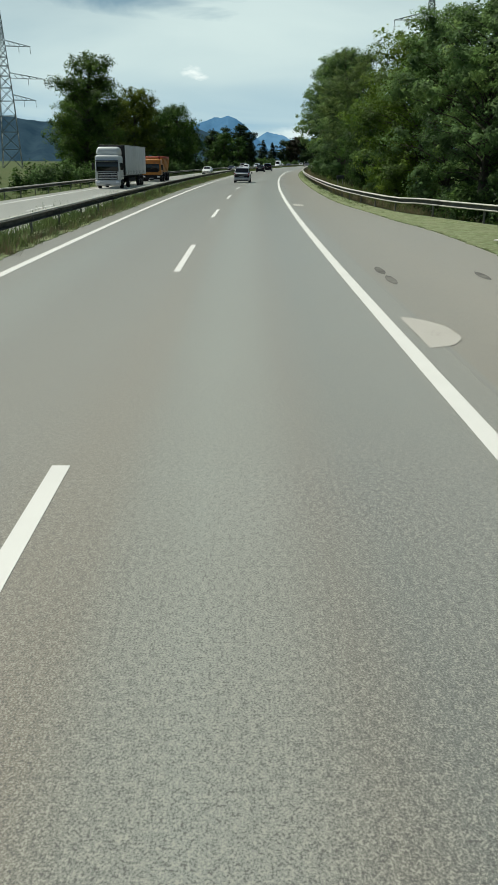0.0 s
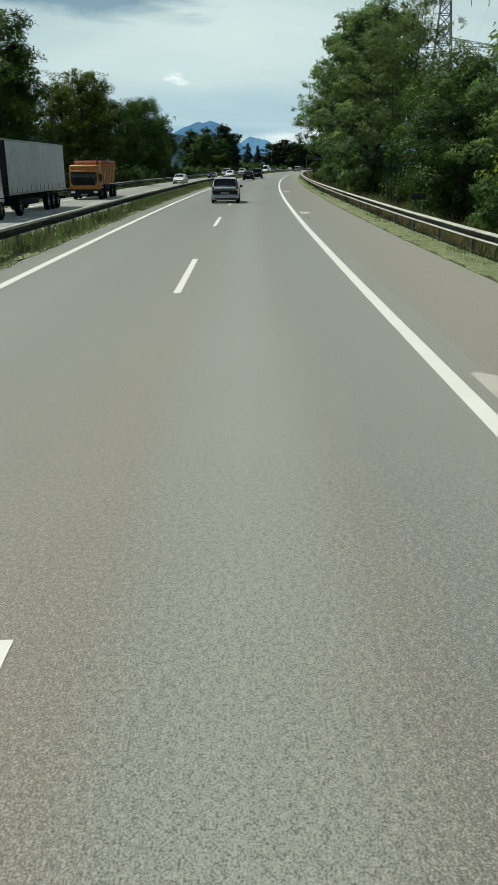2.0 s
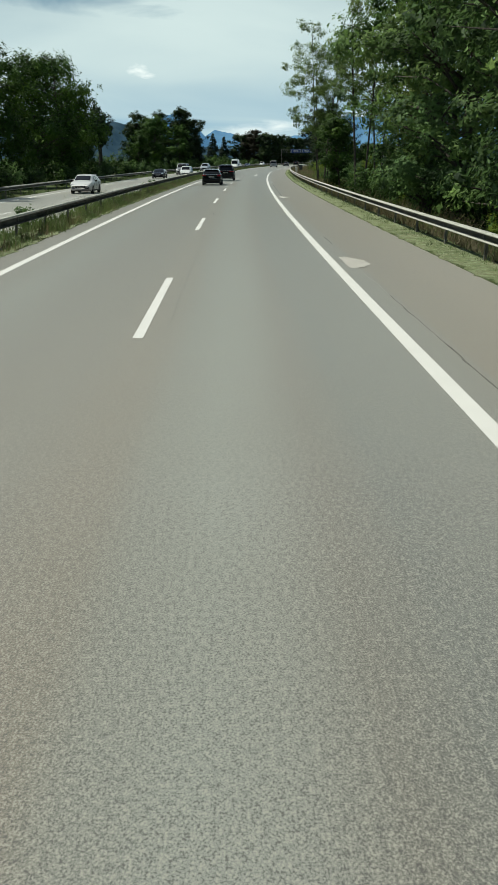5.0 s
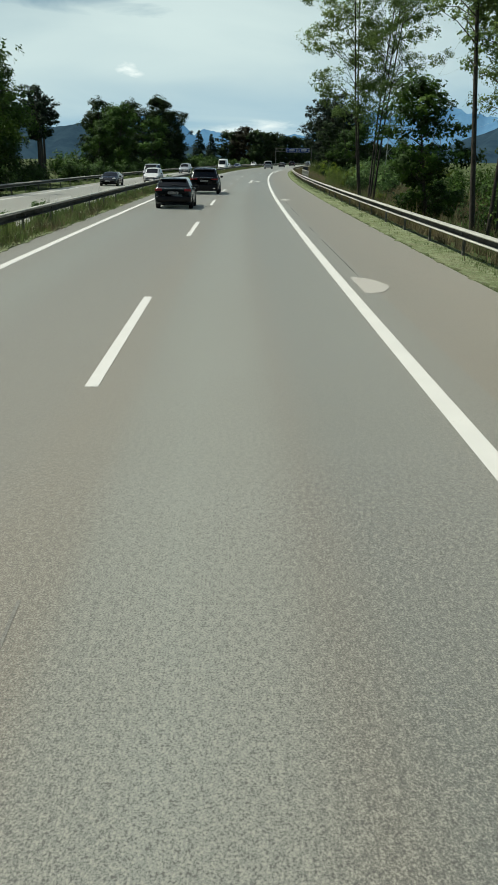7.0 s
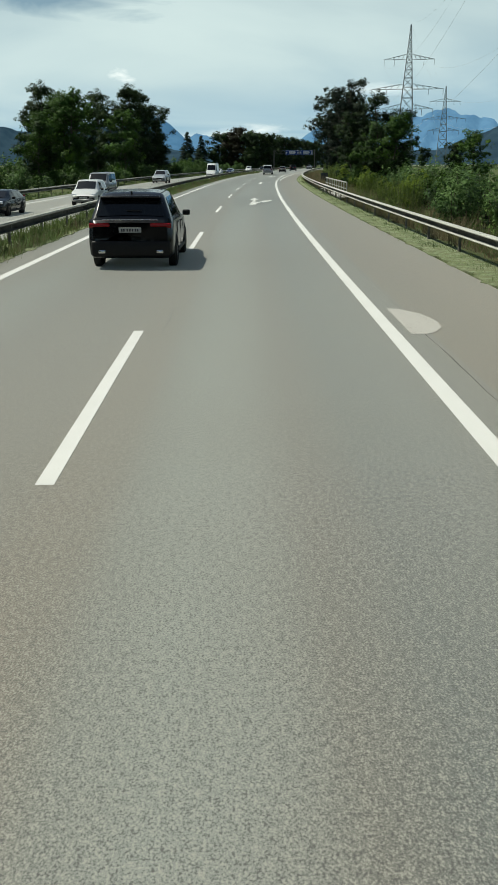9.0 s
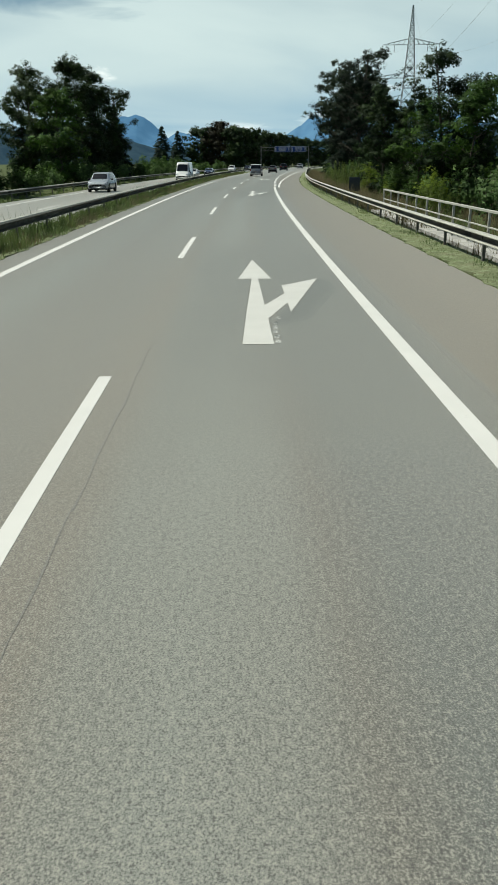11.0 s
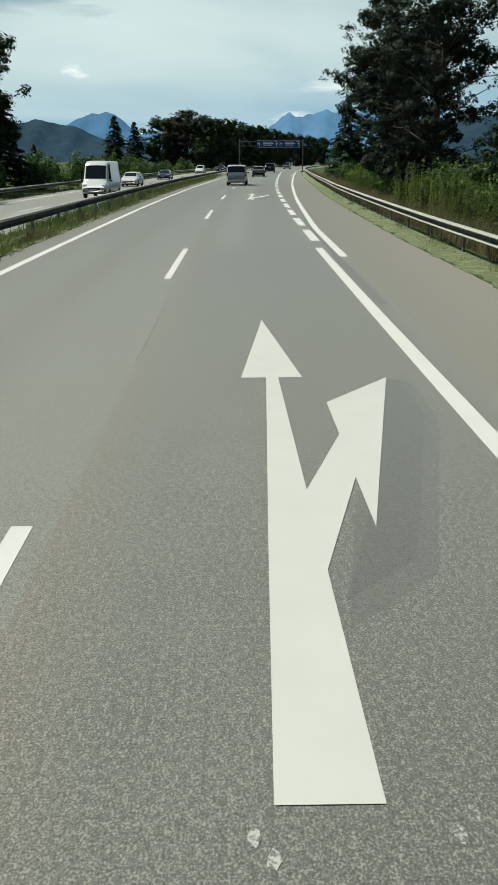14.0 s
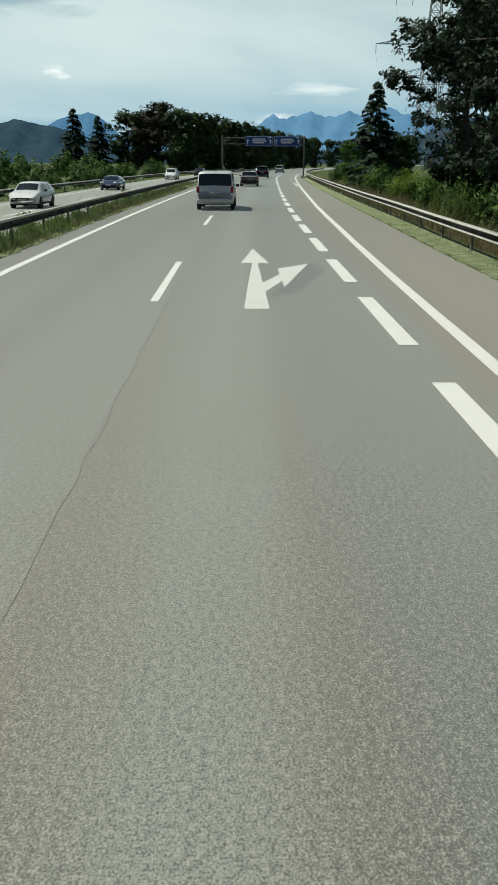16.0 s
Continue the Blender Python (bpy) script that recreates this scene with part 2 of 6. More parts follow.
def worn_paint(name, colour, under, wear=0.40):
    n = Nodes(name, 0.6, 0.0, 0.35)
    v = n.obj()
    f = n.noise(v, 30.0, 5.0, 0.7)
    g = n.noise(v, 1.6, 3.0)
    w = n.math("ADD", n.math("MULTIPLY", f, 0.65), n.math("MULTIPLY", g, 0.35))
    c = n.mix(n.span(w, wear - 0.08, wear), under, colour)
    n.base(n.mix(n.span(g, 0.3, 0.7, 0.0, 0.22), c, tuple(x * 0.72 for x in colour)))
    n.bump(f, 0.25, 0.004)
    return n.m


def leafy(name, dark, light, through=0.35, rough=0.5):
    n = Nodes(name, max(rough, 0.62), 0.0, 0.10)
    isl = n.add("ShaderNodeNewGeometry").outputs["Random Per Island"]
    rnd = n.add("ShaderNodeObjectInfo").outputs["Random"]
    # clump noise mixes towards the dark tone, painting shade into the foliage
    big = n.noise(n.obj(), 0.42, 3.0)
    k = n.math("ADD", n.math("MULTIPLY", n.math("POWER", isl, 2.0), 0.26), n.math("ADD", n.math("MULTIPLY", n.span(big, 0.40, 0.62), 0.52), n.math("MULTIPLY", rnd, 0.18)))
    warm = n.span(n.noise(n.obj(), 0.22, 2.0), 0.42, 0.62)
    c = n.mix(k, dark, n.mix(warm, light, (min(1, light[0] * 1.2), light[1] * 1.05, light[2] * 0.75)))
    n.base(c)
    tr = n.add("ShaderNodeBsdfTranslucent", Color=n.mix(0.55, c, tuple(min(1, x * 1.6) for x in light)))
    ms = n.add("ShaderNodeMixShader", Fac=through)
    n.t.links.new(n.p.outputs[0], ms.inputs[1])
    n.t.links.new(tr.outputs[0], ms.inputs[2])
    n.t.links.new(ms.outputs[0], n.t.nodes["Material Output"].inputs[0])
    return n.m


def barky(name, dark, light):
    n = Nodes(name, 0.9, 0.0, 0.2)
    v = n.add("ShaderNodeMapping")
    v.inputs["Scale"].default_value = (6, 6, 1.2)
    n.put(v.inputs[0], n.obj())
    f = n.noise(v.outputs[0], 3.0, 5.0, 0.65)
    n.base(n.mix(n.span(f, 0.35, 0.65), dark, light))
    n.bump(f, 0.7, 0.03)
    return n.m


def meadow(name):
    n = Nodes(name, 0.95, 0.0, 0.15)
    v = n.obj()
    f = n.noise(v, 0.06, 5.0, 0.6)
    g = n.noise(v, 1.3, 5.0, 0.65)
    h = n.noise(v, 22.0, 4.0, 0.7)
    c = n.mix(n.span(f, 0.35, 0.65), (0.045, 0.082, 0.022), (0.085, 0.100, 0.036))
    c = n.mix(n.span(g, 0.40, 0.68, 0.0, 0.6), c, (0.115, 0.105, 0.052))
    c = n.mix(n.span(h, 0.3, 0.7, 0.55, 0.0), c, (0.022, 0.035, 0.010))
    n.base(c)
    n.bump(h, 0.8, 0.06)
    return n.m


def mown(name):
    """Short pale roadside turf with gravel washed into it."""
    n = Nodes(name, 0.95, 0.0, 0.1)
    v = n.obj()
    f = n.noise(v, 0.9, 5.0, 0.65)
    g = n.noise(v, 9.0, 5.0, 0.7)
    h = n.noise(v, 60.0, 3.0, 0.7)
    c = n.mix(n.span(f, 0.36, 0.64), (0.150, 0.190, 0.085), (0.240, 0.250, 0.150))
    c = n.mix(n.span(g, 0.50, 0.68, 0.0, 0.7), c, (0.075, 0.105, 0.034))
    c = n.mix(n.span(n.noise(v, 3.2, 5.0, 0.7), 0.47, 0.62, 0.0, 0.85), c, (0.30, 0.345, 0.205))
    c = n.mix(n.span(n.noise(v, 5.0, 4.0, 0.7), 0.52, 0.66, 0.0, 0.6), c, (0.11, 0.10, 0.065))
    c = n.mix(n.span(h, 0.3, 0.55, 0.6, 0.0), c, (0.045, 0.052, 0.022))
    n.base(c)
    n.bump(h, 0.9, 0.04)
    return n.m


def galvanised(name):
    n = Nodes(name, 0.6, 0.1, 0.3)
    v = n.obj()
    f = n.noise(v, 2.0, 4.0)
    g = n.noise(v, 30.0, 4.0)
    c = n.mix(n.span(f, 0.3, 0.7), (0.30, 0.30, 0.265), (0.43, 0.425, 0.38))
    n.base(n.mix(n.span(g, 0.52, 0.7, 0.0, 0.5), c, (0.24, 0.22, 0.19)))
    n.put(n.p.inputs["Roughness"], n.span(g, 0.3, 0.7, 0.5, 0.75))
    return n.m


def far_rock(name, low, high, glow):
    """Mountains many kilometres off; the air's blue haze is put into colour and glow."""
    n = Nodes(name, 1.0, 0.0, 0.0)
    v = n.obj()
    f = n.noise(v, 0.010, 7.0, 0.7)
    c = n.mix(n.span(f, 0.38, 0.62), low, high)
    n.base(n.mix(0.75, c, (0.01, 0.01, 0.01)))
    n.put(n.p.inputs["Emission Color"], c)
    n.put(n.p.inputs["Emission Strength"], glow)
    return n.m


def glassy(name, tint, rough=0.04):
    n = Nodes(name, rough, 0.0, 0.38)
    n.base(n.mix(n.noise(n.obj(), 1.5), tint, tuple(x * 1.8 for x in tint)))
    n.put(n.p.inputs["Coat Weight"], 0.15)
    return n.m


M = {
    "lane": asphalt("lane_asphalt", [(-4.6, (0.152, 0.138, 0.114)), (-3.4, (0.143, 0.136, 0.118)), (-2.6, (0.156, 0.162, 0.146)), (-1.6, (0.127, 0.119, 0.103)), (-1, (0.138, 0.127, 0.107)), (-0.4, (0.142, 0.131, 0.111)), (0.15, (0.156, 0.137, 0.110)), (0.45, (0.155, 0.140, 0.115)), (0.75, (0.167, 0.169, 0.151)), (1.2, (0.190, 0.198, 0.180)), (1.65, (0.182, 0.185, 0.167)), (2.05, (0.143, 0.136, 0.119)), (2.5, (0.128, 0.133, 0.123)), (3.4, (0.146, 0.150, 0.138)), (4.4, (0.158, 0.147, 0.126))]),
    "shoulder": asphalt("shoulder_asphalt", [(4.0, (0.172, 0.158, 0.131)), (4.22, (0.172, 0.156, 0.128)), (4.34, (0.122, 0.106, 0.083)), (4.9, (0.134, 0.116, 0.090)), (5.8, (0.176, 0.151, 0.117)), (6.6, (0.168, 0.147, 0.116)), (9.0, (0.164, 0.145, 0.116))], 0.8),
    "opposite": asphalt("pale_asphalt", [(-15.3, (0.21, 0.205, 0.185)), (-13.2, (0.245, 0.245, 0.225)), (-12.4, (0.22, 0.22, 0.20)), (-10.6, (0.245, 0.245, 0.225)), (-8.8, (0.23, 0.23, 0.21)), (-6.8, (0.23, 0.225, 0.20))], 0.7),
    "paint": worn_paint("road_paint", (0.54, 0.53, 0.508), (0.25, 0.24, 0.22), 0.365),
    "patch": worn_paint("patch_mortar", (0.36, 0.34, 0.31), (0.23, 0.215, 0.19), 0.46),
    "seam": plain("bitumen_seam", (0.112, 0.107, 0.096), 0.8, vary=0.35, scale=2.5),
    "faint_seam": gritty("worn_bitumen_seam", (0.105, 0.101, 0.090)),
    "ghost": gritty("dark_ghost_paint", (0.060, 0.064, 0.058)),
    "trace": gritty("removed_line_trace", (0.062, 0.065, 0.060)),
    "ghost_rim": gritty("faded_ghost_paint", (0.074, 0.078, 0.071)),
    "arrow": worn_paint("arrow_paint", (0.478, 0.470, 0.445), (0.25, 0.24, 0.22), 0.355),
    "remnant": worn_paint("paint_remnant", (0.40, 0.395, 0.375), (0.098, 0.100, 0.092), 0.545),
    "meadow": meadow("rough_meadow"),
    "verge": mown("mown_verge"),
    "steel": galvanised("galvanised_steel"),
    # darkened steel: shade put into the colour of rail troughs and median beam
    "dull": plain("dull_shaded_steel", (0.105, 0.105, 0.088), 0.8, 0.0, 0.22, 1.5, 0.15),
    "post": plain("weathered_post", (0.16, 0.155, 0.14), 0.75, 0.3, 0.25, 6.0),
    "grass": leafy("grass_blades", (0.030, 0.058, 0.018), (0.140, 0.190, 0.070), 0.25, 0.7),
    "pale_grass": leafy("bleached_grass", (0.110, 0.140, 0.070), (0.260, 0.305, 0.165), 0.2, 0.8),
    "straw": leafy("dry_grass", (0.075, 0.066, 0.036), (0.175, 0.155, 0.095), 0.25, 0.8),
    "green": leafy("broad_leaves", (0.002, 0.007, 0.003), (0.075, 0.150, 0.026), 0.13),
    # brighter copy of the broad leaves, sunlight put into the green
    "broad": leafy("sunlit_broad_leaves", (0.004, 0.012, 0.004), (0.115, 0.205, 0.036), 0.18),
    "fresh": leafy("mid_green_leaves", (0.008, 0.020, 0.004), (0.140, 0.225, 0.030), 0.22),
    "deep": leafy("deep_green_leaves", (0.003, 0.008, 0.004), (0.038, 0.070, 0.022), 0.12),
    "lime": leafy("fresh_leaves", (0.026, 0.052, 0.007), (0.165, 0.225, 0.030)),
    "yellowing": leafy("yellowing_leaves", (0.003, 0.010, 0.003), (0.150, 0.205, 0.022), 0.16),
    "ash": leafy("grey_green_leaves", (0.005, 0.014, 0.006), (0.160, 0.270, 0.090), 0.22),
    # lit copy of the grey-green leaves, sun put into the colour
    "sunlit": leafy("sunlit_ash_leaves", (0.006, 0.015, 0.005), (0.185, 0.270, 0.085), 0.34),
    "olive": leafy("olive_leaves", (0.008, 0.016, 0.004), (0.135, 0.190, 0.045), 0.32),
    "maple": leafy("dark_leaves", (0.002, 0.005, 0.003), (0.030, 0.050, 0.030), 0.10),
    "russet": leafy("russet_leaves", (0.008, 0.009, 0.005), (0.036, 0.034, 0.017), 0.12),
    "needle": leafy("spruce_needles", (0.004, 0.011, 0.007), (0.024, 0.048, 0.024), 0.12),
    "bark": barky("bark", (0.030, 0.026, 0.021), (0.085, 0.074, 0.060)),
    "pale_bark": barky("pale_bark", (0.12, 0.11, 0.095), (0.30, 0.28, 0.25)),
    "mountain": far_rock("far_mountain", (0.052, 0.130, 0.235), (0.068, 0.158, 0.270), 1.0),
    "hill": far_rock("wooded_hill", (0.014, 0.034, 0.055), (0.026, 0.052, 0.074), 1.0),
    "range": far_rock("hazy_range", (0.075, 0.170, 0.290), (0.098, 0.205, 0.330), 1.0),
}

# ---------------------------------------------------------------- the road's line
# s runs along the lane line, l across it (to the right); the bend tightens slowly
SS = np.arange(-160, 2001, 1.0)
_u = np.clip(SS, -60, 335) / 300.0
_k = (0.57504 - 0.43526 * _u + 0.16122 * _u ** 2 + 0.29455 * _u ** 3) * 1e-3
_k = _k - 0.5e-3 * ((SS > 358) & (SS <= 425)) + 0.5e-3 * ((SS > 425) & (SS <= 492))
_k = np.where(SS > 760, 0.0, _k)
TH = np.cumsum(_k)
TH -= np.interp(0, SS, TH)
RX, RY = np.cumsum(np.sin(TH)), np.cumsum(np.cos(TH))
RX -= np.interp(0, SS, RX)
RY -= np.interp(0, SS, RY)


def at(s, l, z=0.0):
    th = np.interp(s, SS, TH)
    return Vector((np.interp(s, SS, RX) + l * math.cos(th), np.interp(s, SS, RY) - l * math.sin(th), z))


def turn(s):
    """Yaw in degrees of the road's direction at s."""
    return -math.degrees(np.interp(s, SS, TH))


def put(s, l, z=0.0, yaw=0.0, k=1.0):
    p = at(s, l, z)
    return pose(p.x, p.y, p.z, 0, 0, turn(s) + yaw) @ Matrix.Scale(k, 4)


GROUND = ((-4000, -6), (-900, -3), (-200, -1.2), (-60, -0.9), (-24, -0.6), (-18, -0.42), (-16.4, -0.36), (-15.2, -0.42), (-7.0, -0.42), (-6.6, -0.08), (-4.9, -0.02), (-4.5, -0.12),
          (6.3, -0.12), (6.75, -0.02), (8.0, -0.05), (11.0, -0.9), (14.0, -1.2), (60, -1.3), (250, -2), (900, -4), (4000, -8))


def ground_z(l):
    return float(np.interp(l, [a for a, b in GROUND], [b for a, b in GROUND]))


def mesh(name, verts, faces, material, uvs=None, smooth=False):
    me = bpy.data.meshes.new(name)
    me.from_pydata([tuple(v) for v in verts], [], faces)
    if uvs is not None:
        lay = me.uv_layers.new(name="UVMap")
        idx = np.empty(len(me.loops), np.int32)
        me.loops.foreach_get("vertex_index", idx)
        lay.data.foreach_set("uv", np.asarray(uvs, np.float32)[idx].ravel())
    me.materials.append(material)
    if smooth:
        me.polygons.foreach_set("use_smooth", [True] * len(me.polygons))
    me.update()
    return me


def part(name, me, parent, label=""):
    ob = new(name, me)
    ob.parent = parent
    return tagged(ob, label)


def thing(name, label, category, group="", kind="", m=None):
    ob = new(name)
    ob.empty_display_size = 0.2
    if m is not None:
        ob.matrix_basis = m
    return tagged(ob, label, category, group, kind)


def ribbon(name, ss, edges, material, z=0.0, thick=0.0, crown=0.0):
    """A strip along the road between lateral edges (numbers or functions of s), with sides if it is thick."""
    f = [e if callable(e) else (lambda s, e=e: e) for e in edges]
    v, uv, faces, n = [], [], [], len(f)
    for s in ss:
        for e in f:
            l = e(s)
            v.append(at(s, l, z))
            uv.append((s, l))
    for i in range(len(ss) - 1):
        for j in range(n - 1):
            a = i * n + j
            faces.append((a, a + 1, a + n + 1, a + n))
    if thick:
        for j in (0, n - 1):
            k = len(v)
            for s in ss:
                l = f[j](s)
                v.append(at(s, l, z - thick))
                uv.append((s, l + thick))
            for i in range(len(ss) - 1):
                a, b = i * n + j, k + i
                faces.append((a, a + n, b + 1, b) if j == 0 else (a + n, a, b, b + 1))
    return mesh(name, v, faces, material, uv)


def exit_edge(s):
    """The outer edge line where the exit lane opens."""
    return float(np.interp(s, (284, 295, 310, 320, 335, 359, 391, 418, 450, 2000), (4.24, 4.27, 4.63, 4.85, 5.22, 5.65, 6.15, 6.55, 6.9, 6.9)))


def paved_edge(s):
    """The shoulder's outer edge: the end of a lay-by at first, and wider again beside the exit lane."""
    return float(np.interp(s, (-200, 21, 25, 28, 32, 36, 41, 48, 60, 290, 325, 341, 400, 467, 2000), (8.36, 8.36, 8.2, 7.82, 7.58, 7.32, 6.92, 6.70, 6.62, 6.62, 7.12, 7.45, 7.65, 7.8, 7.8)))


def rail_line(s):
    return paved_edge(s) + 0.86 if s > 60 else float(np.interp(s, (16, 22, 26, 29, 31.2, 33, 36, 41, 47.6, 55, 60), (13.6, 12.6, 11.3, 10.3, 9.7, 9.1, 8.55, 8.12, 7.72, 7.55, 7.52)))


LONG = list(np.arange(-150, 12, 6)) + list(np.arange(12, 60, 2)) + list(np.arange(60, 900, 5)) + list(np.arange(900, 1400, 25))

# ground: one sheet, level across, following the road's line nearby and running out to the foot of the mountains
gl = [a for a, b in GROUND if abs(a) <= 250]
gv, gf = [], []
for s in LONG:
    for l in gl:
        gv.append(at(s, l + (paved_edge(s) - 6.62 if 6.5 < l < 15 else 0), ground_z(l)))
n = len(gl)
for i in range(len(LONG) - 1):
    for j in range(n - 1):
        a = i * n + j
        gf.append((a, a + 1, a + n + 1, a + n))
# outer apron from the sheet's border to a far ring
border = [j for j in range(n)] + [i * n + n - 1 for i in range(1, len(LONG))] + [(len(LONG) - 1) * n + j for j in range(n - 2, -1, -1)] + [i * n for i in range(len(LONG) - 2, 0, -1)]
cx, cy = 60.0, 600.0
k = len(gv)
for b in border:
    d = Vector((gv[b].x - cx, gv[b].y - cy, 0)).normalized()
    gv.append(Vector((cx + d.x * 4300, cy + d.y * 4300, -7)))
for i in range(len(border)):
    j = (i + 1) % len(border)
    gf.append((border[i], k + i, k + j, border[j]))
tagged(new("ground", mesh("ground", gv, gf, M["meadow"], smooth=True)), "rough green and straw-coloured meadow beside the motorway", "ground", kind="structure")

for nm, a, b_, zz, lab in (("verge", paved_edge, lambda s: max(paved_edge(s) + 1.2, rail_line(s) + 0.3), 0.0, "pale short turf strip between shoulder and guard rail"), ("verge", lambda s: -5.75, lambda s: -4.62, 0.0, "turf strip at the foot of the median guard rail")):
    rag = lambda s: 0.07 * math.sin(s * 2.3) + 0.05 * math.sin(s * 5.9 + 1) + 0.04 * math.sin(s * 11.3)
    fine = [x for x in LONG if x < 0] + list(np.arange(0, 380, 0.25)) + [x for x in LONG if x > 380]
    tagged(new(nm, ribbon(nm, fine, ((lambda s, a=a: a(s) + 0.05 + rag(s)) if nm == "verge" and a is paved_edge else a, lambda s, a=a, b_=b_: 0.5 * (a(s) + b_(s)), (lambda s, b_=b_: b_(s) + rag(s)) if a is not paved_edge else b_), M["verge"], 0.012, 0.10)), lab, "grass verge", kind="structure")

road = tagged(new("road", ribbon("road", LONG, (-4.62, -4.05, 0.0, 4.33), M["lane"], 0.0, 0.18)), "grey-green worn asphalt carriageway with two lanes", "road", kind="structure")
shoulder = tagged(new("pavement", ribbon("pavement", LONG, (4.33, lambda s: 0.5 * (4.33 + paved_edge(s)), paved_edge), M["shoulder"], -0.003, 0.16)), "brownish asphalt hard shoulder beside the lane", "hard shoulder", kind="structure")
opposite = tagged(new("road", ribbon("road", LONG, (-15.3, -10.7, -6.8), M["opposite"], -0.30, 0.14)), "pale sunlit asphalt carriageway of the opposite direction", "road", kind="structure")


def stripe(name, s0, s1, l0, l1, z=0.004, parent=None, label="", step=3.0, mat="paint"):
    ss = list(np.linspace(s0, s1, max(2, int((s1 - s0) / step) + 1)))
    return part(name, ribbon(name, ss, (l0, l1), M[mat], z, 0.003), parent or road, label)


stripe("edge_line", -150, 900, -3.88, -3.67, label="solid white left edge line")
stripe("edge_line", -150, 288.2, lambda s: 3.64 + 0.035 * min(1, max(0, (s - 120) / 90)), lambda s: 3.85 + 0.035 * min(1, max(0, (s - 120) / 90)), label="solid white right edge line")
stripe("edge_line", 286.0, 900, lambda s: exit_edge(s) - 0.11, lambda s: exit_edge(s) + 0.11, parent=shoulder, label="white edge line of the exit lane", z=0.006)
for i in range(-2, 40):
    stripe("lane_dash", 18 * i - 6, 18 * i, -0.075, 0.075)
for s_a, s_b, w_t in ((278.8, 286.0, 0.17), (286.0, 296.0, 0.13), (296.0, 304.0, 0.10)):
    stripe("old_line_trace", s_a, s_b, lambda s: exit_edge(s) - 0.13 - w_t, lambda s: exit_edge(s) - 0.12, z=0.0025, parent=shoulder, label="dark trace of an older edge line", mat="trace")
for i in range(0, 28):
    stripe("exit_block", 290.25 + 6.05 * i, 294.35 + 6.05 * i, 3.73, 4.01, z=0.007)


def joint(s0, s1, l, w, seed, fill, parent, mat="seam"):
    """An old bitumen joint: pieces of uneven width, with stretches where it has worn away."""
    rr = random.Random(seed)
    s = s0
    while s < s1:
        n = rr.randint(4, 12)
        ss = [s + 0.55 * i for i in range(n + 1)]
        off = {round(x, 3): (rr.uniform(-0.5, 0.5) * w, rr.uniform(0.12, 1.0) * w) for x in ss}
        if rr.random() < fill:
            mid = lambda x, k: l + off[round(x, 3)][0] + k * 0.5 * off[round(x, 3)][1]
            part("seam", ribbon("seam", ss, (lambda x: mid(x, -1), lambda x: mid(x, 1)), M[mat], 0.0035 if mat == "seam" else 0.0022, 0.002), parent)
        s = ss[-1]


joint(-60, 290, 4.25, 0.05, 3, 0.82, shoulder, "faint_seam")
joint(60, 190, 4.24, 0.028, 4, 0.35, shoulder)
joint(222, 262, 0.235, 0.05, 5, 0.75, road, "faint_seam")
joint(262, 298, 0.22, 0.03, 16, 0.4, road, "faint_seam")
joint(298, 336, 0.23, 0.05, 17, 0.85, road, "faint_seam")
joint(100, 215, 0.36, 0.035, 6, 0.4, road, "faint_seam")
stripe("edge_line", -150, 900, -14.2, -13.95, -0.295, opposite, "white edge line")
stripe("edge_line", -150, 900, -7.45, -7.2, -0.295, opposite, "white edge line")
for i in range(-2, 40):
    stripe("lane_dash", 18 * i + 3, 18 * i + 9, -10.78, -10.62, -0.295, opposite)


def flat_shape(name, s0, outline, parent, mat="paint", z=0.0075, label=""):
    """A flat painted shape from (ahead, across) corners."""
    bm = bmesh.new()
    bm.faces.new([bm.verts.new(at(s0 + a, b, z)) for a, b in outline])
    bmesh.ops.triangulate(bm, faces=bm.faces[:])
    bmesh.ops.recalc_face_normals(bm, faces=bm.faces[:])
    me = bpy.data.meshes.new(name)
    bm.to_mesh(me)
    bm.free()
    me.materials.append(M[mat])
    return part(name, me, parent, label)


# arrows: straight on, and bearing right into the exit
ARROW = [(0.38, 2.05), (0.38, 1.61), (2.6, 1.68), (6.8, 1.82), (6.8, 1.53), (10.3, 1.87), (6.8, 2.24), (6.8, 1.96), (3.5, 2.01),
         (4.8, 2.42), (5.8, 2.41), (6.8, 3.21), (2.85, 2.43), (3.75, 2.42), (2.25, 2.03)]
for s0 in (217.3, 267.1, 316.9):
    flat_shape("direction_arrow", s0, ARROW, road, "arrow", 0.0055, label="white two-way arrow painted on the lane")
    flat_shape("old_arrow_trace", s0, [(1.9, 2.10), (2.4, 2.62), (5.4, 3.34), (6.7, 3.36), (6.8, 3.1), (3.0, 2.4)], road, "ghost", 0.0018, "dark ghost of an older arrow")
    flat_shape("old_arrow_trace", s0, [(1.6, 2.08), (2.2, 2.70), (5.2, 3.44), (6.6, 3.46), (6.7, 3.15), (3.0, 2.3)], road, "ghost_rim", 0.0009, "faded rim of an older arrow")
    for a, b in () if s0 > 220 else ((2.2, 2.19), (1.78, 2.13), (1.46, 2.115), (1.14, 2.11), (0.78, 2.11), (0.45, 2.11)):
        flat_shape("paint_remnant", s0, [(a, b - 0.05), (a + 0.10, b - 0.04), (a + 0.21, b - 0.02), (a + 0.23, b + 0.03), (a + 0.12, b + 0.045), (a - 0.02, b + 0.03)], road, "remnant", 0.0028, "scraped white remnant of an older arrow")
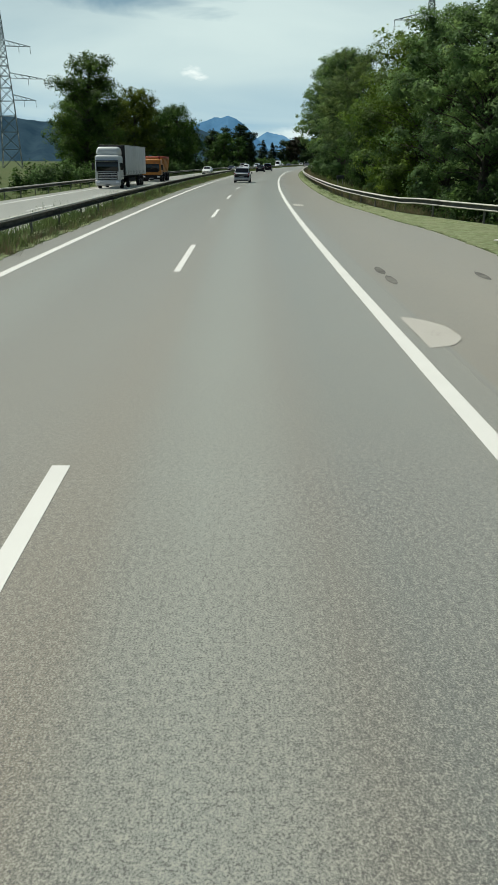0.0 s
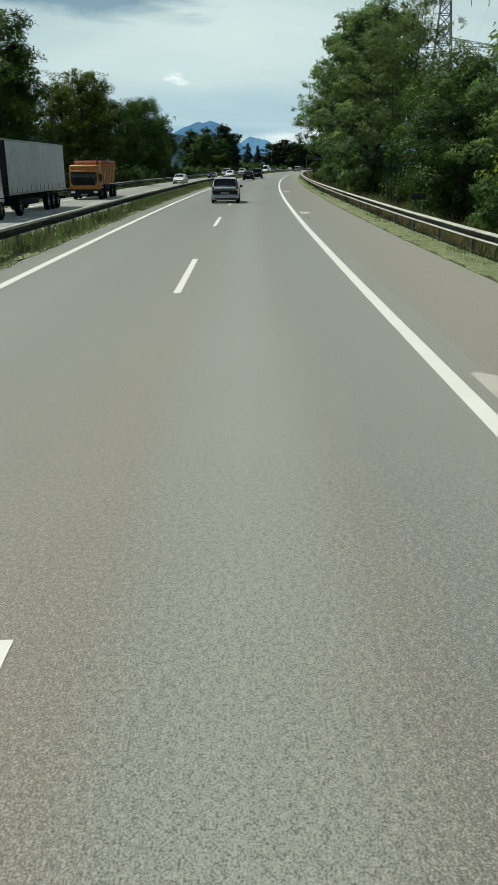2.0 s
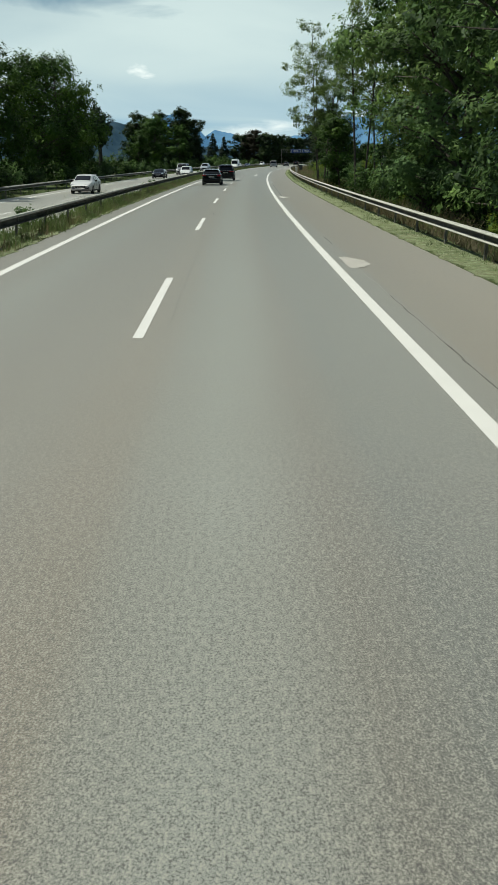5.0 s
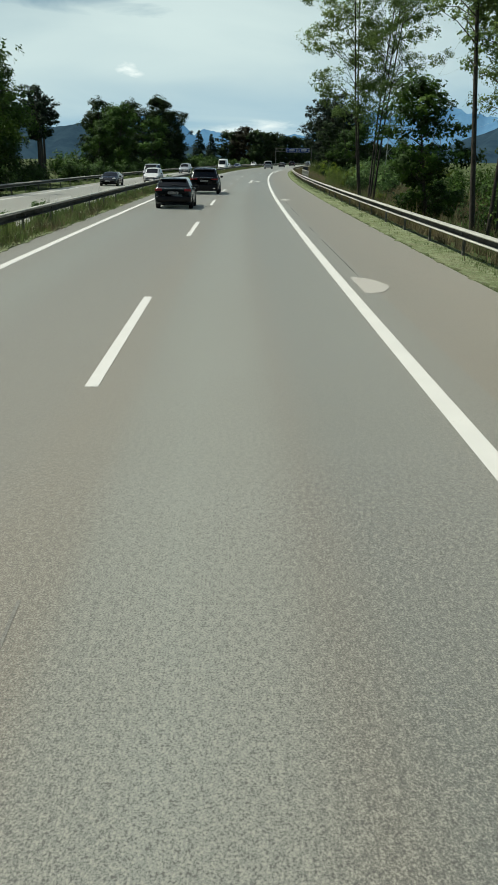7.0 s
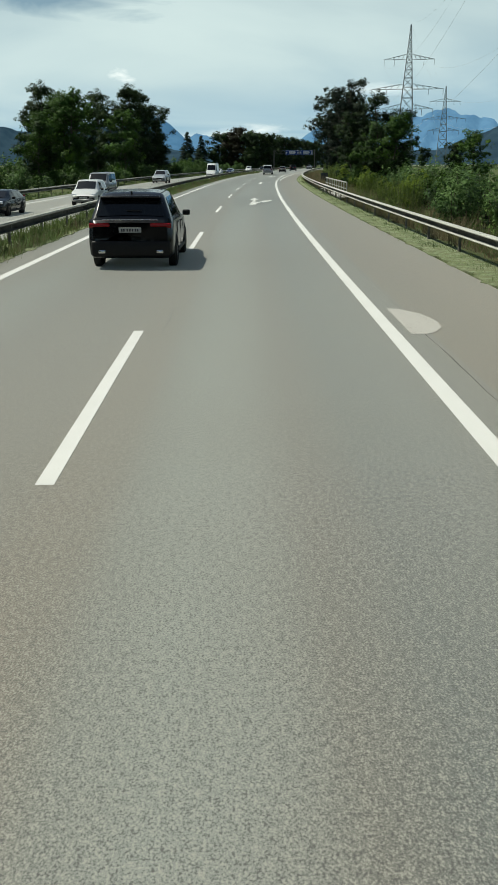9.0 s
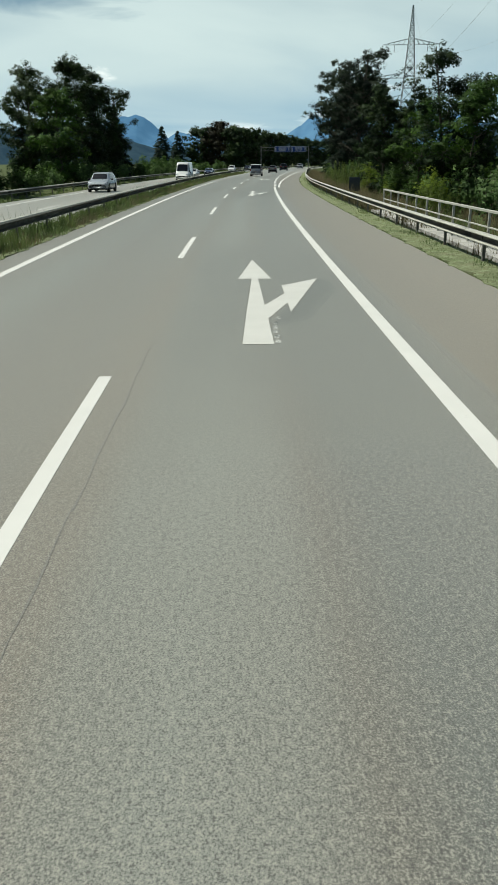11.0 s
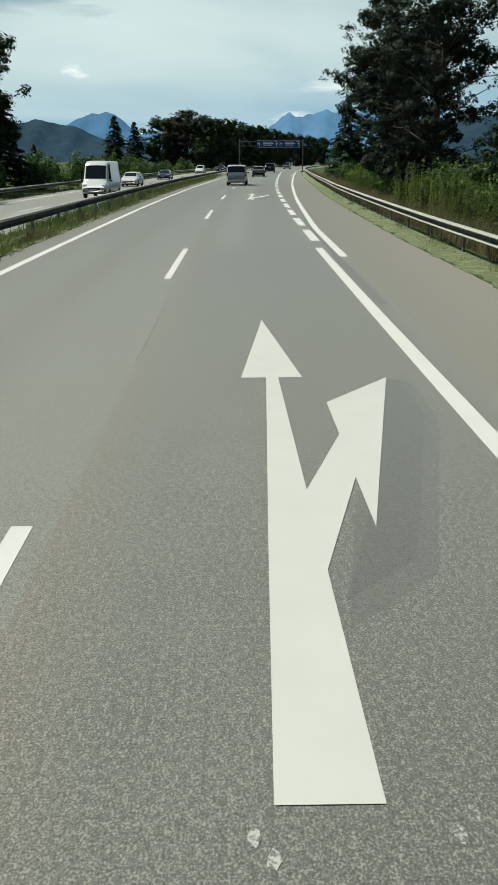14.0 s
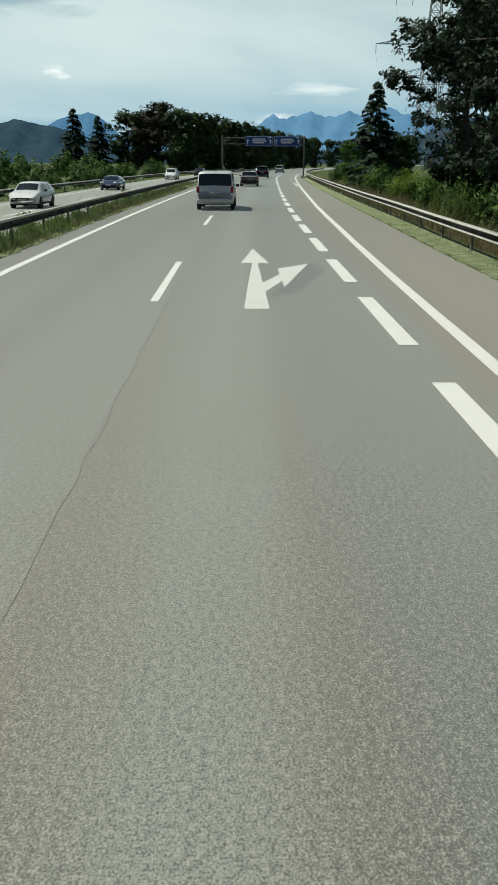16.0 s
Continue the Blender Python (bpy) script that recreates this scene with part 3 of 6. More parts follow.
for a, b in ((277.5, 1.85), (277.68, 1.88), (277.86, 1.86), (267.3, 1.53), (267.2, 1.60), (267.3, 2.30), (267.4, 2.38), (267.0, 2.10)):
    flat_shape("paint_remnant", a, [(0, b - 0.03), (0.04, b - 0.025), (0.08, b - 0.005), (0.06, b + 0.02), (0.02, b + 0.025), (-0.02, b + 0.005)], road, "remnant", 0.0028, "scraped white remnant of an older arrow")
ARROW2 = [(a, 5.9 + (b - 1.86) * 0.8) for a, b in [(0.0, 2.1), (0.0, 1.64), (6.7, 1.78), (6.7, 1.4), (9.6, 1.86), (6.7, 2.3), (6.7, 1.95)]]
for s0 in (392.0,):
    flat_shape("direction_arrow", s0, ARROW2, shoulder, label="white arrow painted on the exit lane", z=0.008)

# pale half-oval patches at even steps along the shoulder's seam
for i in range(0, 6):
    s0 = 5.9 + 35.05 * i
    rr = random.Random(i)
    out = [(1.05 * math.cos(a) * (1 + 0.08 * rr.random()), 4.03 + 0.58 * math.sin(a) * (1 + 0.08 * rr.random())) for a in np.linspace(0, math.pi, 15)]
    flat_shape("mortar_patch", s0 - 0.4, [(a - 0.15 * (b - 4.03), b) for a, b in out], shoulder, "patch", 0.005, "pale half-oval mortar patch")
for s0, l, w in ((11.8, 4.58, 0.16), (10.3, 4.58, 0.16), (11.0, 6.72, 0.16)):
    flat_shape("tar_spot", s0, [(0, l), (0.35, l - 0.05), (0.9, l - 0.02), (1.25, l + w * 0.4), (1.1, l + w * 0.9), (0.6, l + w * 1.05), (0.15, l + w * 0.8), (-0.1, l + w * 0.4)], shoulder, "seam", 0.004, "dark oily spot")
for s0, l, a, b in ((246.5, 3.07, 0.5, -0.37), (264.4, 0.94, 0.8, 0.34), (262.5, 0.36, 0.7, 0.09), (261.3, 0.46, 0.35, -0.04), (128.0, 0.35, 1.4, -0.1)):
    flat_shape("crack", s0, [(0, l), (a * 0.3, l + b * 0.35), (a * 0.7, l + b * 0.55), (a, l + b), (a * 0.65, l + b * 0.7), (a * 0.28, l + b * 0.5)], road, "seam", 0.004, "thin dark crack")


# ---------------------------------------------------------------- guard rails
def rail_profile():
    """The face of the beam, across and up: two ribs and a hollow between them."""
    return [(a, b * 0.82) for a, b in [(0.06, 0.318), (0.02, 0.325), (-0.060, 0.320), (-0.105, 0.306), (-0.120, 0.286), (-0.112, 0.270), (-0.050, 0.262), (0.050, 0.252), (0.070, 0.180), (0.065, 0.092), (0.010, 0.070), (-0.070, 0.062), (-0.095, 0.046), (-0.085, 0.030), (-0.010, 0.016), (0.030, 0.0)]]


def guard_rail(label, line, s0, s1, top, z0, face, post_step, group, box=False, mat="steel", lift=lambda s: 0.0):
    """face: -1 shows the beam's ribs to smaller l, +1 to larger l; lift raises or lowers it along its way."""
    root = thing("guard_rail", label, "guard rail", group)
    prof = rail_profile()
    ss = [s for s in np.arange(s0, min(s1, 60), 1.0)] + list(np.arange(max(s0, 60), s1 + 0.1, 4.0))
    for i0 in range(0, len(ss) - 1, 12):
        part_ss = ss[i0:i0 + 13]
        v, f = [], []
        for s in part_ss:
            for a, b in prof:
                v.append(at(s, line(s) - face * a, z0 + top - 0.267 + b + lift(s)))
        n = len(prof)
        for i in range(len(part_ss) - 1):
            for j in range(n - 1):
                a = i * n + j
                f.append((a, a + 1, a + n + 1, a + n))
        me = mesh("beam", v, f, M[mat], smooth=True)
        # the trough between the ribs is coloured dark, its shade painted in
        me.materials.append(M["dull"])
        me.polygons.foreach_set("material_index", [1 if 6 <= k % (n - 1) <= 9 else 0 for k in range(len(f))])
        ob = part("beam", me, root)
        so = ob.modifiers.new("sheet", "SOLIDIFY")
        so.thickness = 0.006
    if box:
        for i0 in range(0, len(ss) - 1, 12):
            part_ss = ss[i0:i0 + 13]
            v, f = [], []
            ring = [(-0.05, 0.0), (-0.05, 0.05), (-0.035, 0.062), (0.075, 0.062), (0.09, 0.05), (0.09, 0.0)]
            for s in part_ss:
                for a, b in ring:
                    v.append(at(s, line(s) + face * -a, z0 + top - 0.03 + b))
            n = len(ring)
            for i in range(len(part_ss) - 1):
                for j in range(n):
                    a, b = i * n + j, i * n + (j + 1) % n
                    f.append((a, b, b + n, a + n))
            part("top_rail", mesh("top_rail", v, f, M["steel"]), root)
    # posts: channel sections, one mesh shared by all
    bm = bmesh.new()
    for x, y, w, d in ((0, 0, 0.10, 0.008), (-0.046, 0.03, 0.008, 0.06), (0.046, 0.03, 0.008, 0.06)):
        bmesh.ops.create_cube(bm, size=1, matrix=Matrix.Translation((x, y, -0.5)) @ Matrix.Diagonal((w, d, 1.0, 1)))
    bmesh.ops.create_cube(bm, size=1, matrix=Matrix.Translation((0, -0.03, -0.13)) @ Matrix.Diagonal((0.07, 0.07, 0.16, 1)))
    post = bpy.data.meshes.new("post")
    bm.to_mesh(post)
    bm.free()
    post.materials.append(M["post"])
    for s in np.arange(s0 + 1.0, s1, post_step):
        p = part("post", post, root)
        q = at(s, line(s) + face * -0.10, z0 + top - 0.04 + lift(s))
        p.matrix_basis = pose(q.x, q.y, q.z, 0, 0, turn(s) + (90 if face > 0 else -90))
    return root


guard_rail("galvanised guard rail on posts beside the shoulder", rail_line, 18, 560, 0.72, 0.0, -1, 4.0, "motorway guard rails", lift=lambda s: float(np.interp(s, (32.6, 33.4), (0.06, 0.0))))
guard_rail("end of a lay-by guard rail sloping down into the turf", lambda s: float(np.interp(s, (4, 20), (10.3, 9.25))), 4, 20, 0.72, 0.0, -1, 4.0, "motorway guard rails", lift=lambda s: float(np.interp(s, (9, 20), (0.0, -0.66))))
# beam coloured as a shaded face; the pale top bar gives its lit edge
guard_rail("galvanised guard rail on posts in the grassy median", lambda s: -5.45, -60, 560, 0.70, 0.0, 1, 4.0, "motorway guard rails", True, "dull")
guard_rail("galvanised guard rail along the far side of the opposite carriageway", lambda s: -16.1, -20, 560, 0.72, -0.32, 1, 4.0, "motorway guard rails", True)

# ---------------------------------------------------------------- plants
def unit(v):
    return v / np.maximum(np.linalg.norm(v, axis=-1, keepdims=True), 1e-6)


def leaf_mesh(name, centres, size, material, rng, up=0.35, slim=0.5, droop=0.0, fine=False, out=None):
    """One small pointed leaf (or spray of leaves) at each centre; where out is given it faces away from its clump."""
    n = len(centres)
    nr = rng.normal(size=(n, 3))
    if out is not None:
        nr = nr * 0.42 + out
    nr[:, 2] += up * (2 if out is None else 0.9)
    nr = unit(nr)
    a = rng.normal(size=(n, 3))
    a[:, 2] = a[:, 2] * 0.6 - droop
    b = unit(np.cross(nr, unit(a)))
    a = np.cross(b, nr)
    c = nr
    k = (size * rng.uniform(0.6, 1.35, n))[:, None]
    fold = rng.uniform(0.05, 0.28, n)[:, None]
    if fine:
        q = 4
        v = np.empty((n, 4, 3))
        v[:, 0] = centres - a * k * 0.55
        v[:, 1] = centres - b * k * slim * 0.5 - c * k * fold
        v[:, 2] = centres + a * k * 0.5
        v[:, 3] = centres + b * k * slim * 0.5 - c * k * fold
    else:
        q = 3
        v = np.empty((n, 3, 3))
        skew = rng.uniform(-0.3, 0.5, n)[:, None]
        v[:, 0] = centres - a * k * 0.62
        v[:, 1] = centres + a * k * 0.6 - b * k * slim * 0.45
        v[:, 2] = centres + a * k * skew + b * k * slim * 0.8 - c * k * fold * 0.4
    # wind every leaf so that its upper face looks along its normal
    turned = np.einsum("ij,ij->i", np.cross(v[:, 1] - v[:, 0], v[:, 2] - v[:, 0]), nr) < 0
    v[turned] = v[turned][:, ::-1]
    me = bpy.data.meshes.new(name)
    me.vertices.add(q * n)
    me.vertices.foreach_set("co", v.ravel())
    me.loops.add(q * n)
    me.loops.foreach_set("vertex_index", np.arange(q * n, dtype=np.int32))
    me.polygons.add(n)
    me.polygons.foreach_set("loop_start", np.arange(0, q * n, q, dtype=np.int32))
    me.update(calc_edges=True)
    me.materials.append(material)
    if out is not None:
        soft_n = out + rng.normal(size=(n, 3)) * 0.16
        soft_n[:, 2] += 0.22
        me.polygons.foreach_set("use_smooth", [True] * n)
        me.normals_split_custom_set_from_vertices(np.repeat(unit(soft_n), q, axis=0))
    return me


def clumped(tips, weights, radii, count, rng, axis, squash=0.75, droop=0.0, twigs=9):
    """Leaf places in clumps round the tips, each clump made of smaller sprays on its outside; also the way that each leaf faces."""
    d = unit(rng.normal(size=(len(tips), twigs, 3)) + np.array((0, 0, 0.25)))
    pick = rng.choice(len(tips), count, p=weights / weights.sum())
    tw = d[pick, rng.integers(0, twigs, count)]
    e = rng.normal(size=(count, 3))
    e = unit(e) * (rng.uniform(0, 1, count) ** 0.5)[:, None]
    rad = radii[pick][:, None]
    off = (tw * 0.72 + e * 0.42) * rad
    off[:, 2] = off[:, 2] * squash - droop * rng.uniform(0, 2.2, count) * radii[pick]
    cen = tips[pick] + off
    far = cen - np.stack([0 * cen[:, 0] + axis[0], 0 * cen[:, 0] + axis[1], np.minimum(cen[:, 2], axis[2])], 1)
    return cen, unit(tw * 0.55 + e * 0.45 + unit(far) * 0.55)


def tubes(name, lines, material, sides=6):
    """Tapered limbs; each line is a list of (point, radius)."""
    v, f = [], []
    for line in lines:
        k = len(v)
        for i, (p, r) in enumerate(line):
            p = Vector(p)
            d = (Vector(line[min(i + 1, len(line) - 1)][0]) - Vector(line[max(i - 1, 0)][0])).normalized()
            x = d.orthogonal().normalized()
            y = d.cross(x)
            for j in range(sides):
                an = 2 * math.pi * j / sides
                v.append(p + (x * math.cos(an) + y * math.sin(an)) * r)
        for i in range(len(line) - 1):
            for j in range(sides):
                a, b = k + i * sides + j, k + i * sides + (j + 1) % sides
                f.append((a, b, b + sides, a + sides))
        f.append(tuple(range(k + (len(line) - 1) * sides, k + len(line) * sides)))
    return mesh(name, v, f, material, smooth=True)


def broadleaf(label, h, r, low, leaf, count, material, bark, seed, stems=1, limbs=22, airy=0.55, lean=0.35, top=1.0, droop=0.0, cat="tree", size=0.34, girth=1.0, fine=False):
    """A leafy tree: trunk or trunks, limbs that climb to clumps of leaves, an uneven crown with gaps."""
    rng = np.random.default_rng(seed)
    root = thing("tree", label, cat)
    lines, clumps = [], []
    tips = []
    for st in range(stems):
        bx, by = rng.normal(size=2) * 0.05
        tx, ty = rng.normal() * lean * r * 0.4, rng.normal() * lean * r * 0.4
        if stems > 1:
            fan = 2 * math.pi * (st + rng.uniform(-0.2, 0.2)) / stems
            bx, by = bx + 0.07 * r * math.cos(fan), by + 0.07 * r * math.sin(fan)
            tx, ty = 0.45 * r * math.cos(fan) + 0.4 * tx, 0.45 * r * math.sin(fan) + 0.4 * ty
        th = h * (0.93 if st == 0 else rng.uniform(0.72, 0.95))
        tr = girth * (h * 0.017 / math.sqrt(stems) + 0.03)
        pts = []
        for i in range(8):
            u = i / 7
            pts.append(((bx + (tx - bx) * u + 0.12 * math.sin(3 * u + seed) * r * 0.3, by + (ty - by) * u + 0.1 * math.cos(4 * u + seed) * r * 0.3, -0.9 + (th + 0.9) * u), tr * (1.25 - 1.1 * u) + 0.012))
        lines.append(pts)
        for j in range(limbs // stems):
            u = rng.uniform(low, 0.97)
            p = [np.interp(u, [q[0][2] / th for q in pts], [q[0][i] for q in pts]) for i in range(3)]
            an = rng.uniform(0, 2 * math.pi)
            x = (u - low) / (1 - low)
            reach = r * (math.sin(math.pi * min(1, 0.16 + 0.80 * x) ** top) ** 0.75) * rng.uniform(0.42, 1.15) / (1.0 if stems == 1 else 1.5)
            e = (p[0] + math.cos(an) * reach, p[1] + math.sin(an) * reach, min(h, p[2] + reach * rng.uniform(0.15, 0.75) * (1 - droop)))
            m = tuple(0.5 * (p[i] + e[i]) + (0.10 * reach if i == 2 else 0) for i in range(3))
            lines.append([(p, tr * 0.26 * (1.2 - u) + 0.012), (m, tr * 0.14 * (1.2 - u) + 0.008), (e, 0.004)])
            tips.append((e, 1.0))
            tips.append((m, 0.35))
            tips.append((tuple(0.82 * p[i] + 0.18 * e[i] for i in range(3)), 0.12))
            tips.append((tuple(0.3 * m[i] + 0.7 * e[i] for i in range(3)), 0.7))
        tips.append(((tx, ty, th), 1.0))
    tips, heft = np.array([p for p, w in tips]), np.array([w for p, w in tips])
    w = heft * rng.uniform(0.25, 1.0, len(tips)) ** 1.6
    w[tips[:, 2] < h * low] *= 0.4
    rad = rng.uniform(0.55, 1.25, len(tips)) * airy * r * 0.40
    cen, face = clumped(tips, w * rad ** 2, rad, count, rng, (tx * 0.5, ty * 0.5, h * 0.62), 0.75, droop)
    cen[:, 2] = np.maximum(cen[:, 2], 0.15)
    part("trunk", tubes("trunk", lines[:1] if stems == 1 else lines[:1], bark, 8), root)
    part("branch", tubes("branch", lines[1:], bark, 4), root)
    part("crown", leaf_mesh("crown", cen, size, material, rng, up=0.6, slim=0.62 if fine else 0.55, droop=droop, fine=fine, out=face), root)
    return root


def conifer(label, h, r, count, material, bark, seed, bare=0.04, size=0.42):
    """A spruce: whorls of drooping boughs along a straight trunk, with toothed edges."""
    rng = np.random.default_rng(seed)
    root = thing("spruce", label, "tree")
    lines = [[((0, 0, -0.9), h * 0.016 + 0.03), ((0.05, 0, h * 0.5), h * 0.009 + 0.02), ((0, 0, h), 0.01)]]
    cen, face = [], []
    z = h * bare
    while z < h * 0.97:
        u = z / h
        rr = r * (1 - u) ** 0.8 * rng.uniform(0.8, 1.1) + 0.1
        for j in range(rng.integers(6, 10)):
            an = rng.uniform(0, 2 * math.pi)
            reach = rr * rng.uniform(0.6, 1.12)
            e = (math.cos(an) * reach, math.sin(an) * reach, z - reach * 0.22)
            lines.append([((0, 0, z), 0.03), (e, 0.006)])
            k = max(8, int(count * reach * 0.0080))
            t = rng.uniform(0.10, 1.02, k) ** 0.62
            p = np.stack([e[0] * t, e[1] * t, z + (e[2] - z) * t ** 1.4], 1)
            side = rng.normal(size=k) * 0.16 * reach * (1.1 - t)
            p[:, 0] += -math.sin(an) * side
            p[:, 1] += math.cos(an) * side
            p[:, 2] -= np.abs(rng.normal(size=k)) * 0.10
            cen.append(p)
            q = np.stack([0.75 * math.cos(an) + -math.sin(an) * np.sign(side) * 0.3, 0.75 * math.sin(an) + math.cos(an) * np.sign(side) * 0.3, 0.45 + 0 * t], 1)
            face.append(unit(q))
        z += h * 0.021 * rng.uniform(0.8, 1.5) + 0.06
    cen = np.concatenate(cen)
    part("trunk", tubes("trunk", lines[:1], bark, 8), root)
    part("branch", tubes("branch", lines[1:], bark, 4), root)
    part("crown", leaf_mesh("crown", cen, size, material, rng, slim=0.38, droop=0.3, out=np.concatenate(face)), root)
    return root


def shrub(label, h, r, count, material, seed, size=0.25, name="shrub"):
    rng = np.random.default_rng(seed)
    root = thing(name, label, "shrub")
    lines, tips = [], []
    for j in range(14):
        an, reach = rng.uniform(0, 2 * math.pi), r * rng.uniform(0.15, 0.95)
        e = (math.cos(an) * reach, math.sin(an) * reach, h * rng.uniform(0.55, 1.0) * (1 - 0.35 * (reach / r) ** 2))
        b = (e[0] * 0.25, e[1] * 0.25, -0.5)
        m = (e[0] * 0.6, e[1] * 0.6, e[2] * 0.55)
        lines.append([(b, 0.03), (m, 0.02), (e, 0.006)])
        tips += [e, m, tuple(0.5 * (e[i] + m[i]) for i in range(3))]
    tips = np.array(tips)
    cen, face = clumped(tips, np.ones(len(tips)), rng.uniform(0.22, 0.42, len(tips)) * r, count, rng, (0, 0, h * 0.3), 1.1)
    low = rng.uniform(0, 1, count) < 0.25
    cen[low, 2] *= rng.uniform(0.1, 0.8, low.sum())
    cen[:, 2] = np.maximum(cen[:, 2], 0.05)
    part("branch", tubes("branch", lines, M["bark"], 4), root)
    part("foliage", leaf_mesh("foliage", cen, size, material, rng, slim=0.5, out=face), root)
    return root


def plant(src, spots, group, yaw_seed=0):
    """Copies of one plant at (s, l, scale)."""
    rr = random.Random(yaw_seed)
    for i, (s, l, k) in enumerate(spots):
        m = put(s, l, ground_z(l) - 0.02, rr.uniform(0, 360), k)
        o = copy_thing(src, m)
        tagged(o, group=group)
    for o in [*src.children_recursive, src]:
        bpy.data.objects.remove(o)


G, P2 = M["bark"], M["pale_bark"]
T_BIG = lambda: broadleaf("broad green deciduous tree with a dense uneven crown", 16, 4.9, 0.03, 0.3, 34000, M["broad"], G, 11, limbs=130, airy=0.64, size=0.235)
T_YEL = lambda: broadleaf("deciduous tree with yellowing top beside the motorway", 15, 5.2, 0.03, 0.3, 30000, M["yellowing"], G, 12, limbs=110, airy=0.55, size=0.22)
T_WEEP = lambda: broadleaf("round dark green tree with hanging twigs", 14, 5.2, 0.03, 0.3, 18000, M["green"], G, 13, limbs=96, airy=0.55, droop=0.30, size=0.26)
T_ASH = lambda: broadleaf("tall airy grey-green tree with several slender stems", 19, 5.6, 0.30, 0.3, 46000, M["sunlit"], G, 14, stems=5, limbs=150, airy=0.32, size=0.125, girth=0.31)
T_ASHB = lambda: broadleaf("tall slender roadside tree with an open crown", 18, 3.4, 0.40, 0.3, 12000, M["sunlit"], G, 24, stems=2, limbs=80, airy=0.42, size=0.14, girth=0.38, fine=True)
T_OLIVE = lambda: broadleaf("olive green sunlit tree with an open crown", 16, 4.6, 0.16, 0.3, 32000, M["olive"], G, 34, stems=3, limbs=120, airy=0.42, size=0.16, girth=0.5)
T_WALL = lambda: broadleaf("tall leafy tree at the wood's edge", 17, 5.0, 0.04, 0.3, 34000, M["ash"], G, 15, limbs=120, airy=0.49, size=0.205)
T_WALLB = lambda: broadleaf("tall green tree deeper in the roadside wood", 17, 5.2, 0.05, 0.3, 9000, M["green"], G, 25, limbs=60, airy=0.62, size=0.40)
T_LIME = lambda: broadleaf("fresh green young tree in sunlight", 8, 3.2, 0.05, 0.3, 9000, M["lime"], G, 16, limbs=50, airy=0.55, size=0.22)
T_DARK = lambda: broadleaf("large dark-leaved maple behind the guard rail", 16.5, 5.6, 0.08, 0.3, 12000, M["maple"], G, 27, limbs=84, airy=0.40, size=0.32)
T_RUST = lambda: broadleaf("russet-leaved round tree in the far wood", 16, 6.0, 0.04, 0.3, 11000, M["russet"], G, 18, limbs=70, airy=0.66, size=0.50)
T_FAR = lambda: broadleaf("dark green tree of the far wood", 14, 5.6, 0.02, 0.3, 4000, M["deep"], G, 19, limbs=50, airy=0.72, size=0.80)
T_PINE = lambda: broadleaf("dark pine with a ragged flat-topped crown", 14, 3.0, 0.45, 0.3, 11000, M["needle"], G, 20, limbs=40, airy=0.46, size=0.20, girth=0.8)
T_THIN = lambda: broadleaf("small green tree with an open crown", 9.5, 2.9, 0.08, 0.3, 9000, M["green"], G, 21, limbs=60, airy=0.66, size=0.23, girth=0.55)
T_COL = lambda: broadleaf("dense dark green tree with an upright crown", 12.5, 3.2, 0.03, 0.3, 18000, M["deep"], G, 22, limbs=84, airy=0.60, size=0.22)

plant(T_BIG(), [(114, -24.2, 1.08), (141, -33, 0.85), (98, -50, 0.80), (126, -27, 0.9)], "trees along the opposite carriageway", 1)
T_NEAR = lambda: broadleaf("dense dark green tree close behind the guard rail", 10, 3.9, 0.03, 0.3, 30000, M["green"], G, 53, limbs=110, airy=0.64, size=0.15)
plant(T_NEAR(), [(79, 13.4, 0.90), (85.5, 14.2, 1.0), (91, 15.4, 1.0)], "trees of the roadside wood", 54)
plant(T_YEL(), [(152, -25, 1.05), (163, -27, 0.95), (142, -26.5, 0.88)], "trees along the opposite carriageway", 2)
plant(T_WEEP(), [(192, -24.5, 1.10), (176, -24, 1.02), (207, -24.8, 1.22), (219, -26.0, 0.98), (229, -30, 0.80), (186, -34, 0.95), (284, -27, 0.92)], "trees along the opposite carriageway", 3)
T_DGR = lambda: broadleaf("dark green tree with an open crown and visible trunk", 15, 4.6, 0.10, 0.3, 26000, M["deep"], G, 36, stems=2, limbs=96, airy=0.46, size=0.21, girth=0.8)
plant(T_DGR(), [(333.5, -25.3, 1.20), (319, -25, 1.14), (344, -25.0, 1.20), (323, -31, 1.10), (280, -28, 0.92), (271.5, 17.0, 0.82)], "trees along the opposite carriageway", 37)
plant(T_PINE(), [(234, -25, 0.80), (241, -27, 0.88), (247, -28, 0.92), (254, -30, 0.90), (238, -31, 0.9), (250, -33, 0.8)], "pines along the opposite carriageway", 4)
plant(T_THIN(), [(276, -23.5, 1.25), (279, -25, 1.2), (268, -25, 0.95), (308, -22, 1.2)], "thin trees along the opposite carriageway", 5)
plant(conifer("dark spruce standing clear of the wood", 14.5, 5.4, 2600, M["needle"], G, 31, size=0.52), [(506, -50.0, 1.08), (512, -45.8, 0.98), (470, -60, 0.50), (398, 14.6, 0.84), (640, -34, 0.8), (350, -24.3, 0.76), (400, -46, 0.40)], "spruces", 6)
plant(T_RUST(), [(512, -31, 1.05), (522, -36, 0.95)], "trees of the far wood", 7)
